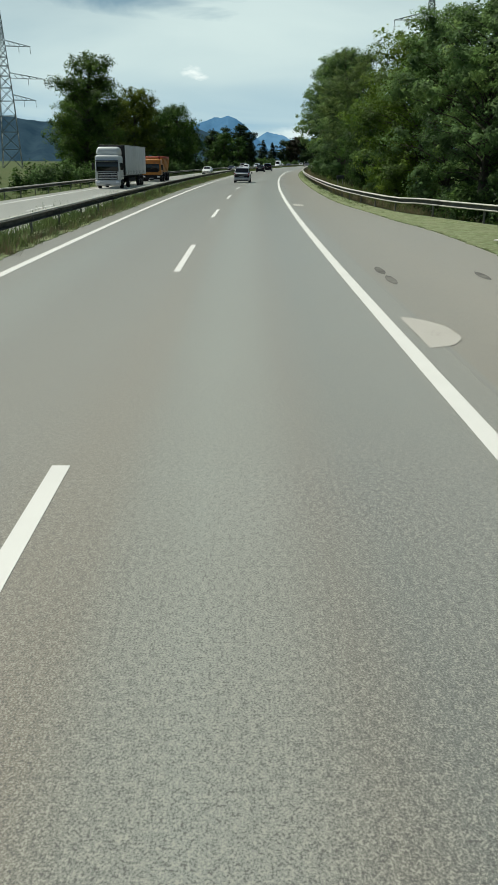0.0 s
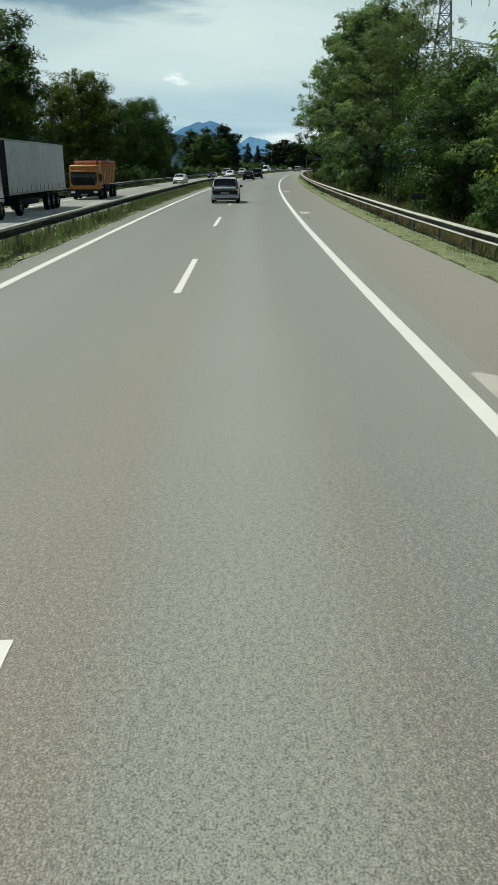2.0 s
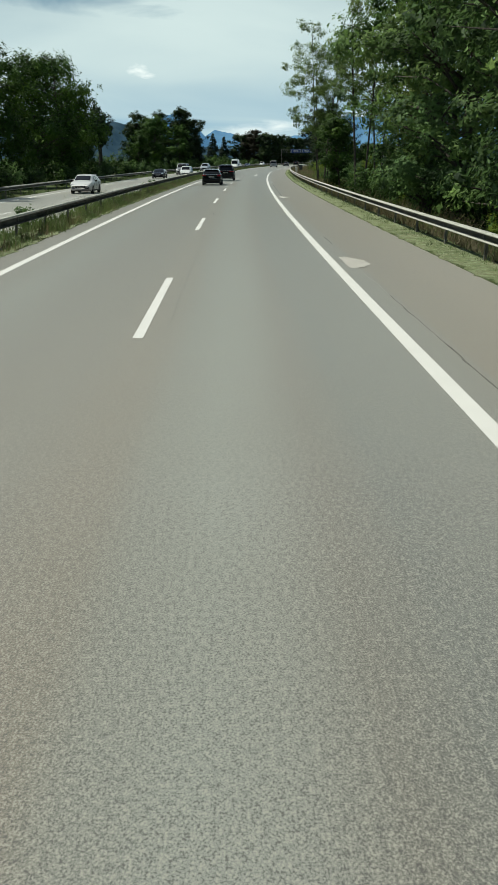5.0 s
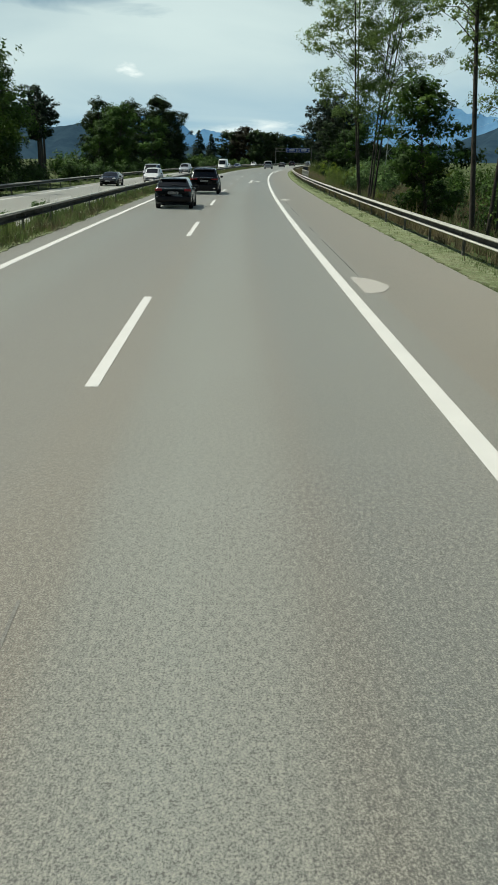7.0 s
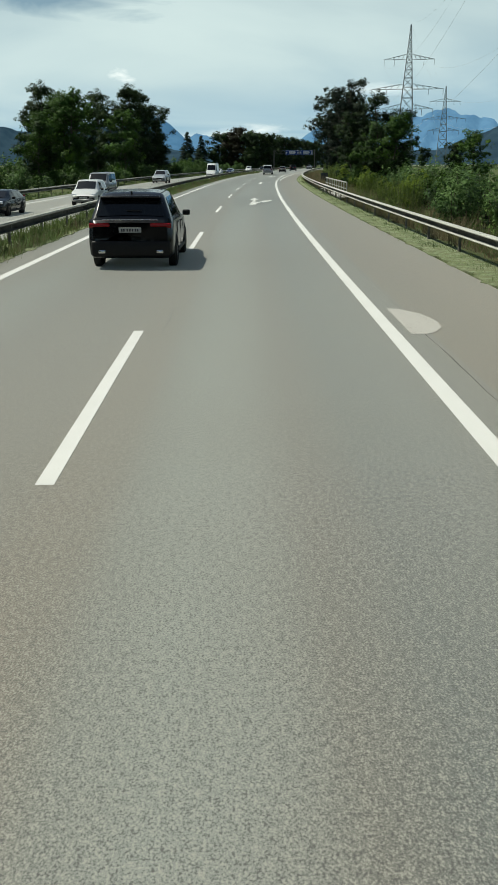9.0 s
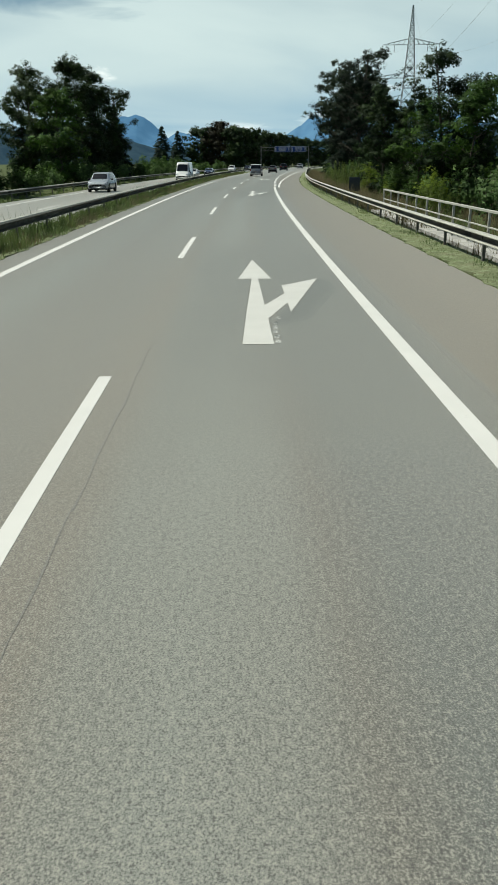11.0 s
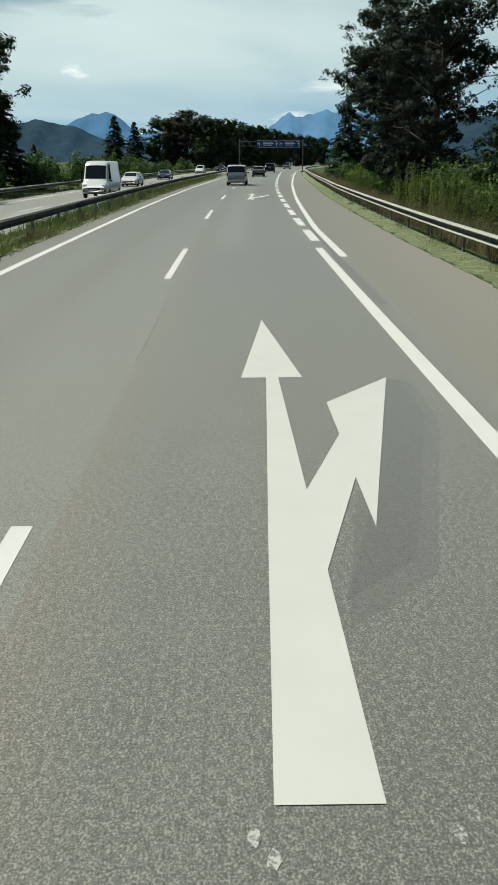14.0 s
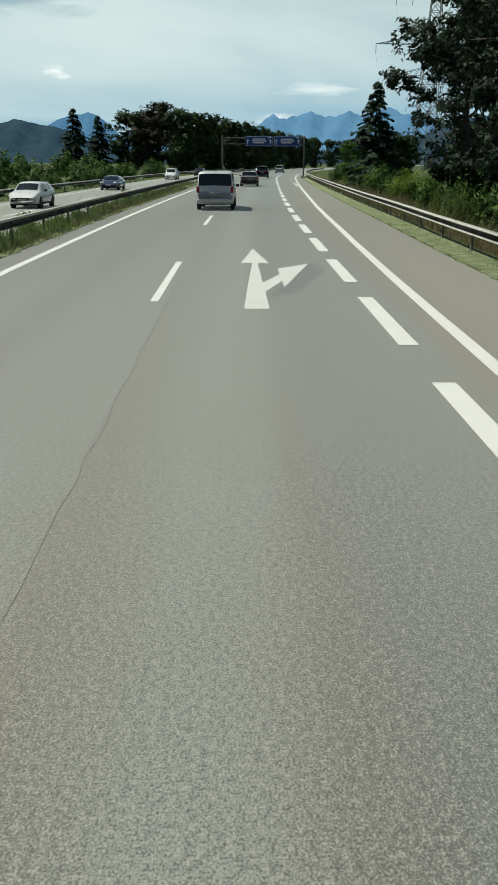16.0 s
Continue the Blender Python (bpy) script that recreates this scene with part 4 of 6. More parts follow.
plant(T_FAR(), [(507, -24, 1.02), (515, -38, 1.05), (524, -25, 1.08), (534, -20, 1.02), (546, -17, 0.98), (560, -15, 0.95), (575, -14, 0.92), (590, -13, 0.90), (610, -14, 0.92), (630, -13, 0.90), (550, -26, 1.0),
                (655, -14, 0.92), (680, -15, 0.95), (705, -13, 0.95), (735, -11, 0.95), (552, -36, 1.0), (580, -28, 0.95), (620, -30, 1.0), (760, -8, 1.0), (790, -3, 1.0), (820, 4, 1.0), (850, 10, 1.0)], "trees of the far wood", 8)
plant(T_WALL(), [(30, 14.6, 0.72), (38, 13.8, 0.72), (46, 13.6, 0.74), (69, 13.6, 0.54), (118, 13.4, 1.10), (125, 13.2, 1.18), (133, 13.0, 1.12), (141, 12.6, 0.98)], "trees of the roadside wood", 9)
plant(T_WALLB(), [(34, 18, 0.76), (43, 18, 0.80), (51, 18.5, 0.80), (62, 19, 0.66), (80, 18.5, 0.50)], "trees of the roadside wood", 29)
T_MID = lambda: broadleaf("mid green deciduous tree in full leaf", 15, 5.2, 0.03, 0.3, 30000, M["fresh"], G, 52, limbs=110, airy=0.60, size=0.20)
plant(T_MID(), [(53, 13.4, 0.86), (60, 13.8, 0.80)], "trees of the roadside wood", 30)
plant(T_ASH(), [(186, 10.2, 0.95), (99, 12.8, 0.90)], "tall trees behind the guard rail", 10)
plant(T_ASHB(), [(163.5, 11.6, 0.98), (167, 13.6, 0.80)], "tall trees behind the guard rail", 11)
plant(T_OLIVE(), [(174, 17.6, 1.0), (150, 14.5, 0.92)], "tall trees behind the guard rail", 35)
plant(T_LIME(), [(300, 14.4, 0.42), (200, 17.0, 0.5)], "young trees behind the guard rail", 12)
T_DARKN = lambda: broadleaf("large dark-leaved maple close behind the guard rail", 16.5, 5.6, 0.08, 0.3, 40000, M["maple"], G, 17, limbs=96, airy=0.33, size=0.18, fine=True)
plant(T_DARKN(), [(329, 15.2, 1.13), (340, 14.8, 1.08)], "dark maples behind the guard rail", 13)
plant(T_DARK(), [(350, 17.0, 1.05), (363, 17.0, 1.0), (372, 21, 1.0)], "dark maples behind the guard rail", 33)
plant(T_THIN(), [(168, 10.4, 0.72), (281, 16.2, 0.95), (267, 17, 0.95), (430, 15, 0.7), (445, 17, 0.75), (250, 23, 0.7)], "small trees behind the guard rail", 14)
plant(T_COL(), [(289, 14.4, 0.84), (286.5, 16.0, 0.74), (309.5, 15.2, 0.50), (313, 17.2, 0.44)], "small trees behind the guard rail", 21)
plant(T_FAR(), [(420, 30, 0.65), (460, 26, 0.6), (500, 30, 0.65), (560, 28, 0.7), (600, 26, 0.75), (640, 26, 0.75), (690, 26, 0.8), (380, 45, 0.6), (300, 60, 0.55), (270, 70, 0.6), (240, 66, 0.5), (255, 78, 0.6), (285, 74, 0.6), (315, 84, 0.65), (335, 70, 0.6), (228, 84, 0.6)], "trees beyond the exit", 15)

rs = random.Random(7)
plant(shrub("dense green roadside shrub", 2.6, 1.7, 1000, M["green"], 41, 0.26),
      [(s, -rs.uniform(19.0, 21.5), rs.uniform(0.55, 1.1)) for s in range(30, 480, 9)] + [(s, -rs.uniform(22, 26), rs.uniform(0.8, 1.3)) for s in range(30, 480, 17)] + [(s, -rs.uniform(27, 48), rs.uniform(1.2, 1.9)) for s in range(290, 490, 9)], "shrubs along the opposite carriageway", 16)
plant(shrub("pale green bushy willow shrub", 2.8, 1.6, 1150, M["ash"], 42, 0.23),
      [(s, -rs.uniform(18.6, 20.5), rs.uniform(0.5, 1.0)) for s in range(34, 480, 13)] + [(s, rs.uniform(14, 21), rs.uniform(0.9, 1.4)) for s in range(236, 345, 6)] + [(213, 12.8, 0.95), (214.5, 15.2, 1.15), (209.5, 14.8, 1.05), (220, 14.6, 1.05), (226, 16.5, 1.15)], "willow shrubs", 17)
plant(shrub("sunlit bright green bush", 2.6, 1.6, 2600, M["lime"], 43, 0.14),
      [(s, rs.uniform(10.8, 14.0), rs.uniform(0.4, 0.6)) for s in range(70, 240, 26)] + [(s, rs.uniform(13.5, 19), rs.uniform(0.7, 1.15)) for s in range(242, 440, 10)] + [(234, 13.6, 0.95), (238, 15.8, 1.1)], "bushes behind the guard rail", 18)
plant(shrub("dark green bush below the trees", 2.8, 1.8, 1800, M["green"], 44, 0.185),
      [(s, rs.uniform(12.5, 16.5), rs.uniform(0.7, 1.1)) for s in range(26, 160, 5)] + [(s, rs.uniform(14.0, 27), rs.uniform(0.7, 1.2)) for s in range(158, 235, 4)] + [(152, 10.4, 0.85), (151, 11.6, 0.8)] + [(s, rs.uniform(14, 22), rs.uniform(0.7, 1.15)) for s in range(240, 520, 7)] + [(s, rs.uniform(13.8, 16.5), rs.uniform(0.8, 1.2)) for s in range(318, 420, 5)], "bushes behind the guard rail", 19)


def shoots(label, h, r, count, material, seed, size):
    """A thicket of upright leafy shoots."""
    rng = np.random.default_rng(seed)
    root = thing("shrub", label, "shrub")
    lines, cen, face = [], [], []
    for j in range(34):
        an, d = rng.uniform(0, 2 * math.pi), r * rng.uniform(0, 1) ** 0.5
        b = np.array((math.cos(an) * d, math.sin(an) * d, -0.4))
        e = b * (1.12, 1.12, 1) + np.array((*rng.normal(size=2) * 0.12, 0.4 + h * rng.uniform(0.5, 1.0)))
        lines.append([(b, 0.018), ((b + e) / 2, 0.012), (e, 0.003)])
        k = count // 34
        t = rng.uniform(0.12, 1.0, k)
        w = rng.normal(size=(k, 3)) * (0.20 * (1.15 - t))[:, None]
        cen.append(b + (e - b) * t[:, None] + w)
        face.append(unit(w + np.array((0, 0, 0.12)) + 0.10 * np.array((math.cos(an), math.sin(an), 0))))
    part("branch", tubes("branch", lines, M["bark"], 4), root)
    part("foliage", leaf_mesh("foliage", np.concatenate(cen), size, material, rng, slim=0.5, out=np.concatenate(face)), root)
    return root


plant(shoots("thicket of upright pale green shoots behind the guard rail", 3.9, 1.7, 5100, M["olive"], 47, 0.12),
      [(s, 12.9 + 0.9 * math.sin(s), 0.80 + 0.20 * math.sin(1.7 * s)) for s in (303, 306, 308.5, 311, 314.5, 317, 320, 323)] + [(s, 13.0 + 0.8 * math.sin(2 * s), 0.62) for s in (226, 231, 235, 240, 258, 345, 352)], "thickets behind the guard rail", 38)
plant(shrub("low dark green weed clump in the median", 1.0, 0.75, 700, M["ash"], 45, 0.12),
      [(s, -rs.uniform(6.1, 6.5), rs.uniform(0.65, 0.9)) for s in (122, 158, 163, 216, 266, 334, 357)], "weed clumps in the median", 20)


def blades(name, n, s0, s1, lfun, hfun, material, seed, label, width=0.016, zfun=ground_z):
    """Tufts of grass blades: thin bent triangles."""
    rng = np.random.default_rng(seed)
    q = 16
    s = rng.uniform(s0, s1, n // q)
    l = lfun(rng, s)
    tuft = np.interp(s, np.arange(s0 - 2, s1 + 3, 0.7), rng.uniform(0.25, 1.45, int((s1 - s0 + 5) / 0.7) + 1)[:len(np.arange(s0 - 2, s1 + 3, 0.7))])
    grown = np.repeat(rng.uniform(0.40, 1.15, len(s)) * tuft, q)
    s, l = np.repeat(s, q) + rng.normal(size=(n // q) * q) * 0.16, np.repeat(l, q) + rng.normal(size=(n // q) * q) * 0.10
    n = len(s)
    th = np.interp(s, SS, TH)
    base = np.stack([np.interp(s, SS, RX) + l * np.cos(th), np.interp(s, SS, RY) - l * np.sin(th), np.interp(l, [a for a, b in GROUND], [b for a, b in GROUND]) - 0.02], 1)
    h = hfun(rng, n) * grown
    an = rng.uniform(0, 2 * math.pi, n)
    lean = rng.uniform(0.05, 0.95, n) * h
    w = np.stack([np.cos(an), np.sin(an), 0 * an], 1) * (width * rng.uniform(0.7, 1.5, n))[:, None]
    tip = base + np.stack([-np.sin(an) * lean, np.cos(an) * lean, h], 1)
    v = np.empty((n, 3, 3))
    v[:, 0], v[:, 1], v[:, 2] = base - w, base + w, tip
    me = bpy.data.meshes.new(name)
    me.vertices.add(3 * n)
    me.vertices.foreach_set("co", v.ravel())
    me.loops.add(3 * n)
    me.loops.foreach_set("vertex_index", np.arange(3 * n, dtype=np.int32))
    me.polygons.add(n)
    me.polygons.foreach_set("loop_start", np.arange(0, 3 * n, 3, dtype=np.int32))
    me.update(calc_edges=True)
    me.materials.append(material)
    return tagged(new(name, me), label, "grass", kind="stuff")


def near(lo, hi):
    return lambda rng, s: rng.uniform(lo, hi, len(s)) + np.array([(paved_edge(x) - 6.62 if lo < 7.3 else rail_line(x) - 7.48) for x in s]) * (lo > 0)


def tall(lo, hi):
    return lambda rng, n: rng.uniform(lo, hi, n)


blades("grass", 56000, 12, 360, near(6.95, 7.9), tall(0.03, 0.13), M["grass"], 51, "short mown grass strip under the guard rail", 0.008)
blades("grass", 42000, 4, 340, near(6.60, 7.6), tall(0.04, 0.15), M["pale_grass"], 61, "pale bleached tufts in the mown strip", 0.010)
blades("grass", 24000, 12, 360, near(7.2, 7.8), tall(0.08, 0.24), M["grass"], 58, "weeds round the guard rail posts", 0.010)
blades("grass", 26000, 95, 290, near(12.5, 22.0), tall(0.6, 1.3), M["straw"], 60, "tall dry meadow grass below the roadside trees", 0.022)
blades("grass", 66000, 10, 420, near(7.7, 12.0), tall(0.3, 0.95), M["straw"], 52, "tall dry grass behind the guard rail", 0.013)
blades("grass", 44000, 255, 430, near(8.3, 12.4), tall(0.5, 1.2), M["straw"], 59, "tall brown seeding grass behind the guard rail", 0.014)
blades("grass", 56000, 10, 420, near(9.2, 13.5), tall(0.3, 0.95), M["grass"], 53, "tall green grass behind the guard rail", 0.014)
blades("grass", 100000, 2, 380, near(-5.42, -4.62), tall(0.10, 0.50), M["grass"], 54, "tufted green grass at the foot of the median rail", 0.010)
blades("grass", 50000, 2, 380, near(-5.35, -4.60), tall(0.10, 0.54), M["straw"], 55, "dry grass at the foot of the median rail", 0.008)
blades("grass", 60000, 2, 400, near(-6.7, -5.5), tall(0.2, 0.72), M["grass"], 56, "tall weeds behind the median rail", 0.012)
blades("grass", 16000, 20, 420, near(-18.6, -15.5), tall(0.08, 0.35), M["grass"], 57, "grass verge of the opposite carriageway", 0.025)

# ---------------------------------------------------------------- mountains
def ridge(name, label, dist, pts, material, depth, seed, rough=0.10, cat="mountain"):
    """A mountain chain at a distance: its crest by direction (degrees) and height (degrees), with spurs that fall towards the plain."""
    rng = np.random.default_rng(seed)
    az = np.linspace(pts[0][0], pts[-1][0], 420)
    el = np.interp(az, [p[0] for p in pts], [p[1] for p in pts])
    jag = np.zeros_like(az)
    for k in (1.1, 2.3, 4.9, 9.7, 17.0):
        jag += np.sin(az * k * 2.1 + rng.uniform(0, 6)) / k
    el = np.maximum(el + jag * rough * np.clip(el / 2, 0, 1), -0.2)
    v, f, rows = [], [], 12
    for i in range(rows):
        u = i / (rows - 1)
        for j in range(len(az)):
            d = dist - depth * u + 0.06 * depth * math.sin(az[j] * 3.1 + 5 * u)
            z = dist * math.tan(radians(el[j])) * (1 - u) ** 1.2 * (1 + 0.10 * math.sin(az[j] * 5.3 + i) * u) - 9 * u + 2.4
            v.append((d * math.sin(radians(az[j])), d * math.cos(radians(az[j])) + 150, z))
    n = len(az)
    for i in range(rows - 1):
        for j in range(n - 1):
            a = i * n + j
            f.append((a + 1, a, a + n, a + n + 1))
    return tagged(new(name, mesh(name, v, f, material, smooth=True)), label, cat, kind="structure")


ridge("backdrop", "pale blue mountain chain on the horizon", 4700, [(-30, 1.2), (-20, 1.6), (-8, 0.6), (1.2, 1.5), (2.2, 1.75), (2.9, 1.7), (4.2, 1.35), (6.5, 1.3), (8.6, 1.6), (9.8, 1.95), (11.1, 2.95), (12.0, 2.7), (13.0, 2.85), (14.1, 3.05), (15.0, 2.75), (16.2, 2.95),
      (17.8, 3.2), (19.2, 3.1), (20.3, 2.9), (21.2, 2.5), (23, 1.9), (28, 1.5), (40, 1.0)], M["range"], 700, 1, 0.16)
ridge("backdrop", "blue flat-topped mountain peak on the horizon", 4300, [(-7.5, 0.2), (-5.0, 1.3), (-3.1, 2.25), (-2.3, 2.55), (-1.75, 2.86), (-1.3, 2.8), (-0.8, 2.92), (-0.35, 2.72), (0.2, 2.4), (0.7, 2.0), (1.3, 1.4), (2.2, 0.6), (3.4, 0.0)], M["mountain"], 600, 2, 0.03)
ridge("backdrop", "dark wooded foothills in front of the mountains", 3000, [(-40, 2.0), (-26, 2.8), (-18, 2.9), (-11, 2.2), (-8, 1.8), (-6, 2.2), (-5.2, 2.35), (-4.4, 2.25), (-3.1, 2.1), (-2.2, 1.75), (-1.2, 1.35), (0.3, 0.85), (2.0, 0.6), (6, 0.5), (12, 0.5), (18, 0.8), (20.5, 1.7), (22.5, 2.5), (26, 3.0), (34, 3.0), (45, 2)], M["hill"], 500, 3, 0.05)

# ---------------------------------------------------------------- vehicles
V = {
    "silver": plain("silver_paint", (0.33, 0.36, 0.39), 0.30, 0.3, 0.02, 0.3, 0.5, 0.6),
    "palesilver": plain("pale_silver_paint", (0.44, 0.45, 0.45), 0.32, 0.1, 0.02, 0.3, 0.5, 0.5),
    "white": plain("white_paint", (0.52, 0.53, 0.53), 0.32, 0.0, 0.02, 0.3, 0.5, 0.5),
    "black": plain("black_paint", (0.004, 0.005, 0.007), 0.25, 0.0, 0.05, 0.3, 0.35, 0.35),
    "blue": plain("dark_blue_paint", (0.014, 0.022, 0.055), 0.2, 0.0, 0.15, 1.5, 0.5, 0.9),
    "teal": plain("dark_teal_paint", (0.016, 0.026, 0.032), 0.22, 0.1, 0.05, 0.3, 0.4, 0.5),
    "grey": plain("grey_paint", (0.16, 0.17, 0.18), 0.3, 0.1, 0.02, 0.3, 0.5, 0.6),
    "orange": plain("faded_orange_paint", (0.40, 0.155, 0.020), 0.5, 0.0, 0.22, 2.0, 0.4, 0.1),
    "red_cloth": plain("red_tarpaulin", (0.36, 0.075, 0.055), 0.75, 0.0, 0.2, 2.0),
    "canvas": plain("white_curtain", (0.60, 0.61, 0.61), 0.6, 0.0, 0.08, 1.2),
    "trim": plain("black_plastic", (0.009, 0.009, 0.009), 0.6, 0.0, 0.2, 8.0),
    "rubber": plain("tyre_rubber", (0.010, 0.010, 0.010), 0.85, 0.0, 0.25, 10.0),
    "alloy": plain("alloy_rim", (0.34, 0.35, 0.36), 0.35, 0.8, 0.1, 8.0, 0.5),
    "darkalloy": plain("dark_rim", (0.06, 0.06, 0.065), 0.35, 0.7, 0.1, 8.0, 0.5),
    "glass": glassy("car_glass", (0.004, 0.005, 0.006)),
    "redlens": glassy("red_lens", (0.15, 0.003, 0.005), 0.12),
    "clearlens": glassy("clear_lens", (0.55, 0.56, 0.58), 0.1),
    "chrome": plain("chrome", (0.62, 0.62, 0.62), 0.15, 1.0, 0.04, 5.0, 0.5),
    "plate": plain("plate_white", (0.40, 0.40, 0.39), 0.5, 0.0, 0.06, 20.0),
    "ink": plain("plate_ink", (0.06, 0.06, 0.065), 0.6, 0.0, 0.1, 20.0),
    "chassis": plain("chassis_black", (0.010, 0.010, 0.010), 0.85, 0.0, 0.3, 4.0),
}


def rbox(name, size, at_, material, bevel=0.02, seg=2, taper=1.0):
    """A box with rounded edges; taper narrows its top."""
    bm = bmesh.new()
    bmesh.ops.create_cube(bm, size=1, matrix=Matrix.Diagonal((*size, 1)))
    for v in bm.verts:
        if v.co.z > 0:
            v.co.x *= taper
            v.co.y *= taper
    if bevel:
        bmesh.ops.bevel(bm, geom=bm.edges[:] + bm.verts[:], offset=min(bevel, 0.45 * min(size)), segments=seg, affect="EDGES", profile=0.5)
    bmesh.ops.translate(bm, verts=bm.verts, vec=at_)
    me = bpy.data.meshes.new(name)
    bm.to_mesh(me)
    bm.free()
    me.materials.append(material)
    me.polygons.foreach_set("use_smooth", [seg > 1] * len(me.polygons))
    return me


def lathe(name, prof, material, n=24):
    """Turn (x, r) pairs round the x axis."""
    v, f, k = [], [], len(prof)
    for i in range(n):
        a = 2 * math.pi * i / n
        for x, r in prof:
            v.append((x, r * math.cos(a), r * math.sin(a)))
    for i in range(n):
        for j in range(k - 1):
            a, b = i * k + j, ((i + 1) % n) * k + j
            f.append((a, a + 1, b + 1, b))
    return mesh(name, v, f, material, smooth=True)


def wheel(parent, x, y, r, w, rim_mat, side):
    """A tyre with its spoked rim; side +1 faces right."""
    hub = part("wheel", lathe("wheel", [(-w * 0.5, r * 0.62), (-w * 0.52, r * 0.80), (-w * 0.46, r * 0.95), (-w * 0.30, r), (w * 0.30, r), (w * 0.46, r * 0.95), (w * 0.52, r * 0.80), (w * 0.5, r * 0.62)], V["rubber"]), parent)
    hub.matrix_basis = pose(x, y, r)
    bm = bmesh.new()
    bmesh.ops.create_cone(bm, cap_ends=True, segments=20, radius1=r * 0.63, radius2=r * 0.63, depth=0.03, matrix=pose(side * w * 0.18, 0, 0, 0, 90, 0))
    for i in range(5):
        bmesh.ops.create_cube(bm, size=1, matrix=pose(side * w * 0.36, 0, 0, 72 * i, 0, 0) @ Matrix.Translation((0, 0, r * 0.32)) @ Matrix.Diagonal((0.03, r * 0.17, r * 0.62, 1)))
    bmesh.ops.create_cone(bm, cap_ends=True, segments=14, radius1=r * 0.17, radius2=r * 0.13, depth=0.05, matrix=pose(side * w * 0.38, 0, 0, 0, 90 * side, 0))
    me = bpy.data.meshes.new("rim")
    bm.to_mesh(me)
    bm.free()
    me.materials.append(rim_mat)
    part("rim", me, hub)
    return hub


class Hull:
    """A car body from cross sections: y, underside, belt line, top, half width, half width of the top."""

    def __init__(self, rows):
        self.r = np.array(rows, float)

    def ring(self, y):
        zb, zl, zt, w, wt = [np.interp(y, self.r[:, 0], self.r[:, i]) for i in range(1, 6)]
        zm = zb + 0.42 * (zl - zb)
        drop = min(0.07, 0.5 * (zt - zl))
        return [(0, zb), (w * 0.90, zb), (w * 0.985, zb + 0.08), (w, zm), (w * 0.975, zl - 0.03), (w * 0.955, zl), (wt, zt - drop), (wt * 0.90, zt - drop * 0.25), (wt * 0.55, zt), (0, zt + 0.012)]

    def body(self, name, material):
        ys = []
        for a, b in zip(self.r[:-1, 0], self.r[1:, 0]):
            ys += list(np.linspace(a, b, max(2, int((b - a) / 0.16) + 1))[:-1])
        ys.append(self.r[-1, 0])
        v, f, n = [], [], 0
        for y in ys:
            h = self.ring(y)
            full = [(x, z) for x, z in h] + [(-x, z) for x, z in h[-2:0:-1]]
            n = len(full)
            v += [(x, y, z) for x, z in full]
        for i in range(len(ys) - 1):
            for j in range(n):
                a, b = i * n + j, i * n + (j + 1) % n
                f.append((a, b, b + n, a + n))
        f.append(tuple(range(n)))
        f.append(tuple(range((len(ys) - 1) * n, len(ys) * n))[::-1])
        me = mesh(name, v, f, material)
        me.polygons.foreach_set("use_smooth", [True] * len(me.polygons))
        return me

    def side_pane(self, name, y0, y1, sgn, material, lo=0.10, hi=0.92, rake0=0.0, rake1=0.0):
        """A window on the flank, between belt line and roof, its ends raked."""
        v, f = [], []
        for i in range(7):
            for u in (lo, 0.5 * (lo + hi), hi):
                a, b = y0 + rake0 * u, y1 + rake1 * u
                y = a + (b - a) * i / 6
                h = self.ring(y)
                p, q = h[5], h[6]
                v.append((sgn * (p[0] + (q[0] - p[0]) * u + 0.010), y, p[1] + (q[1] - p[1]) * u))
        for i in range(6):
            for j in range(2):
                a = i * 3 + j
                f.append((a, a + 3, a + 4, a + 1) if sgn > 0 else (a, a + 1, a + 4, a + 3))
        return mesh(name, v, f, material)

    def end_pane(self, name, y0, y1, material, wide=0.97, out=0.012, sgn=-1):
        """The rear window or the windscreen, lying on the sloped end of the roof."""
        v, f = [], []
        for i in range(6):
            y = y0 + (y1 - y0) * i / 5
            h = self.ring(y)
            for x, z in ((-h[7][0] * wide, h[7][1]), (-h[8][0], h[8][1]), (0, h[9][1]), (h[8][0], h[8][1]), (h[7][0] * wide, h[7][1])):
                v.append((x, y + sgn * out, z + out))
        for i in range(5):
            for j in range(4):
                a = i * 5 + j
                f.append((a, a + 1, a + 6, a + 5))
        return mesh(name, v, f, material, smooth=True)


def plate(parent, y, z, sgn):
    """A number plate with dark bars in place of its characters."""
    p = part("number_plate", rbox("number_plate", (0.52, 0.016, 0.115), (0, y, z), V["plate"], 0.004, 1), parent, "white number plate")
    for i, (x, w) in enumerate(((-0.19, 0.035), (-0.14, 0.035), (-0.06, 0.035), (0.0, 0.035), (0.06, 0.035), (0.13, 0.035), (0.18, 0.035))):
        part("bar", rbox("bar", (w, 0.008, 0.062), (x, y + sgn * 0.010, z), V["ink"], 0.0, 1), p)


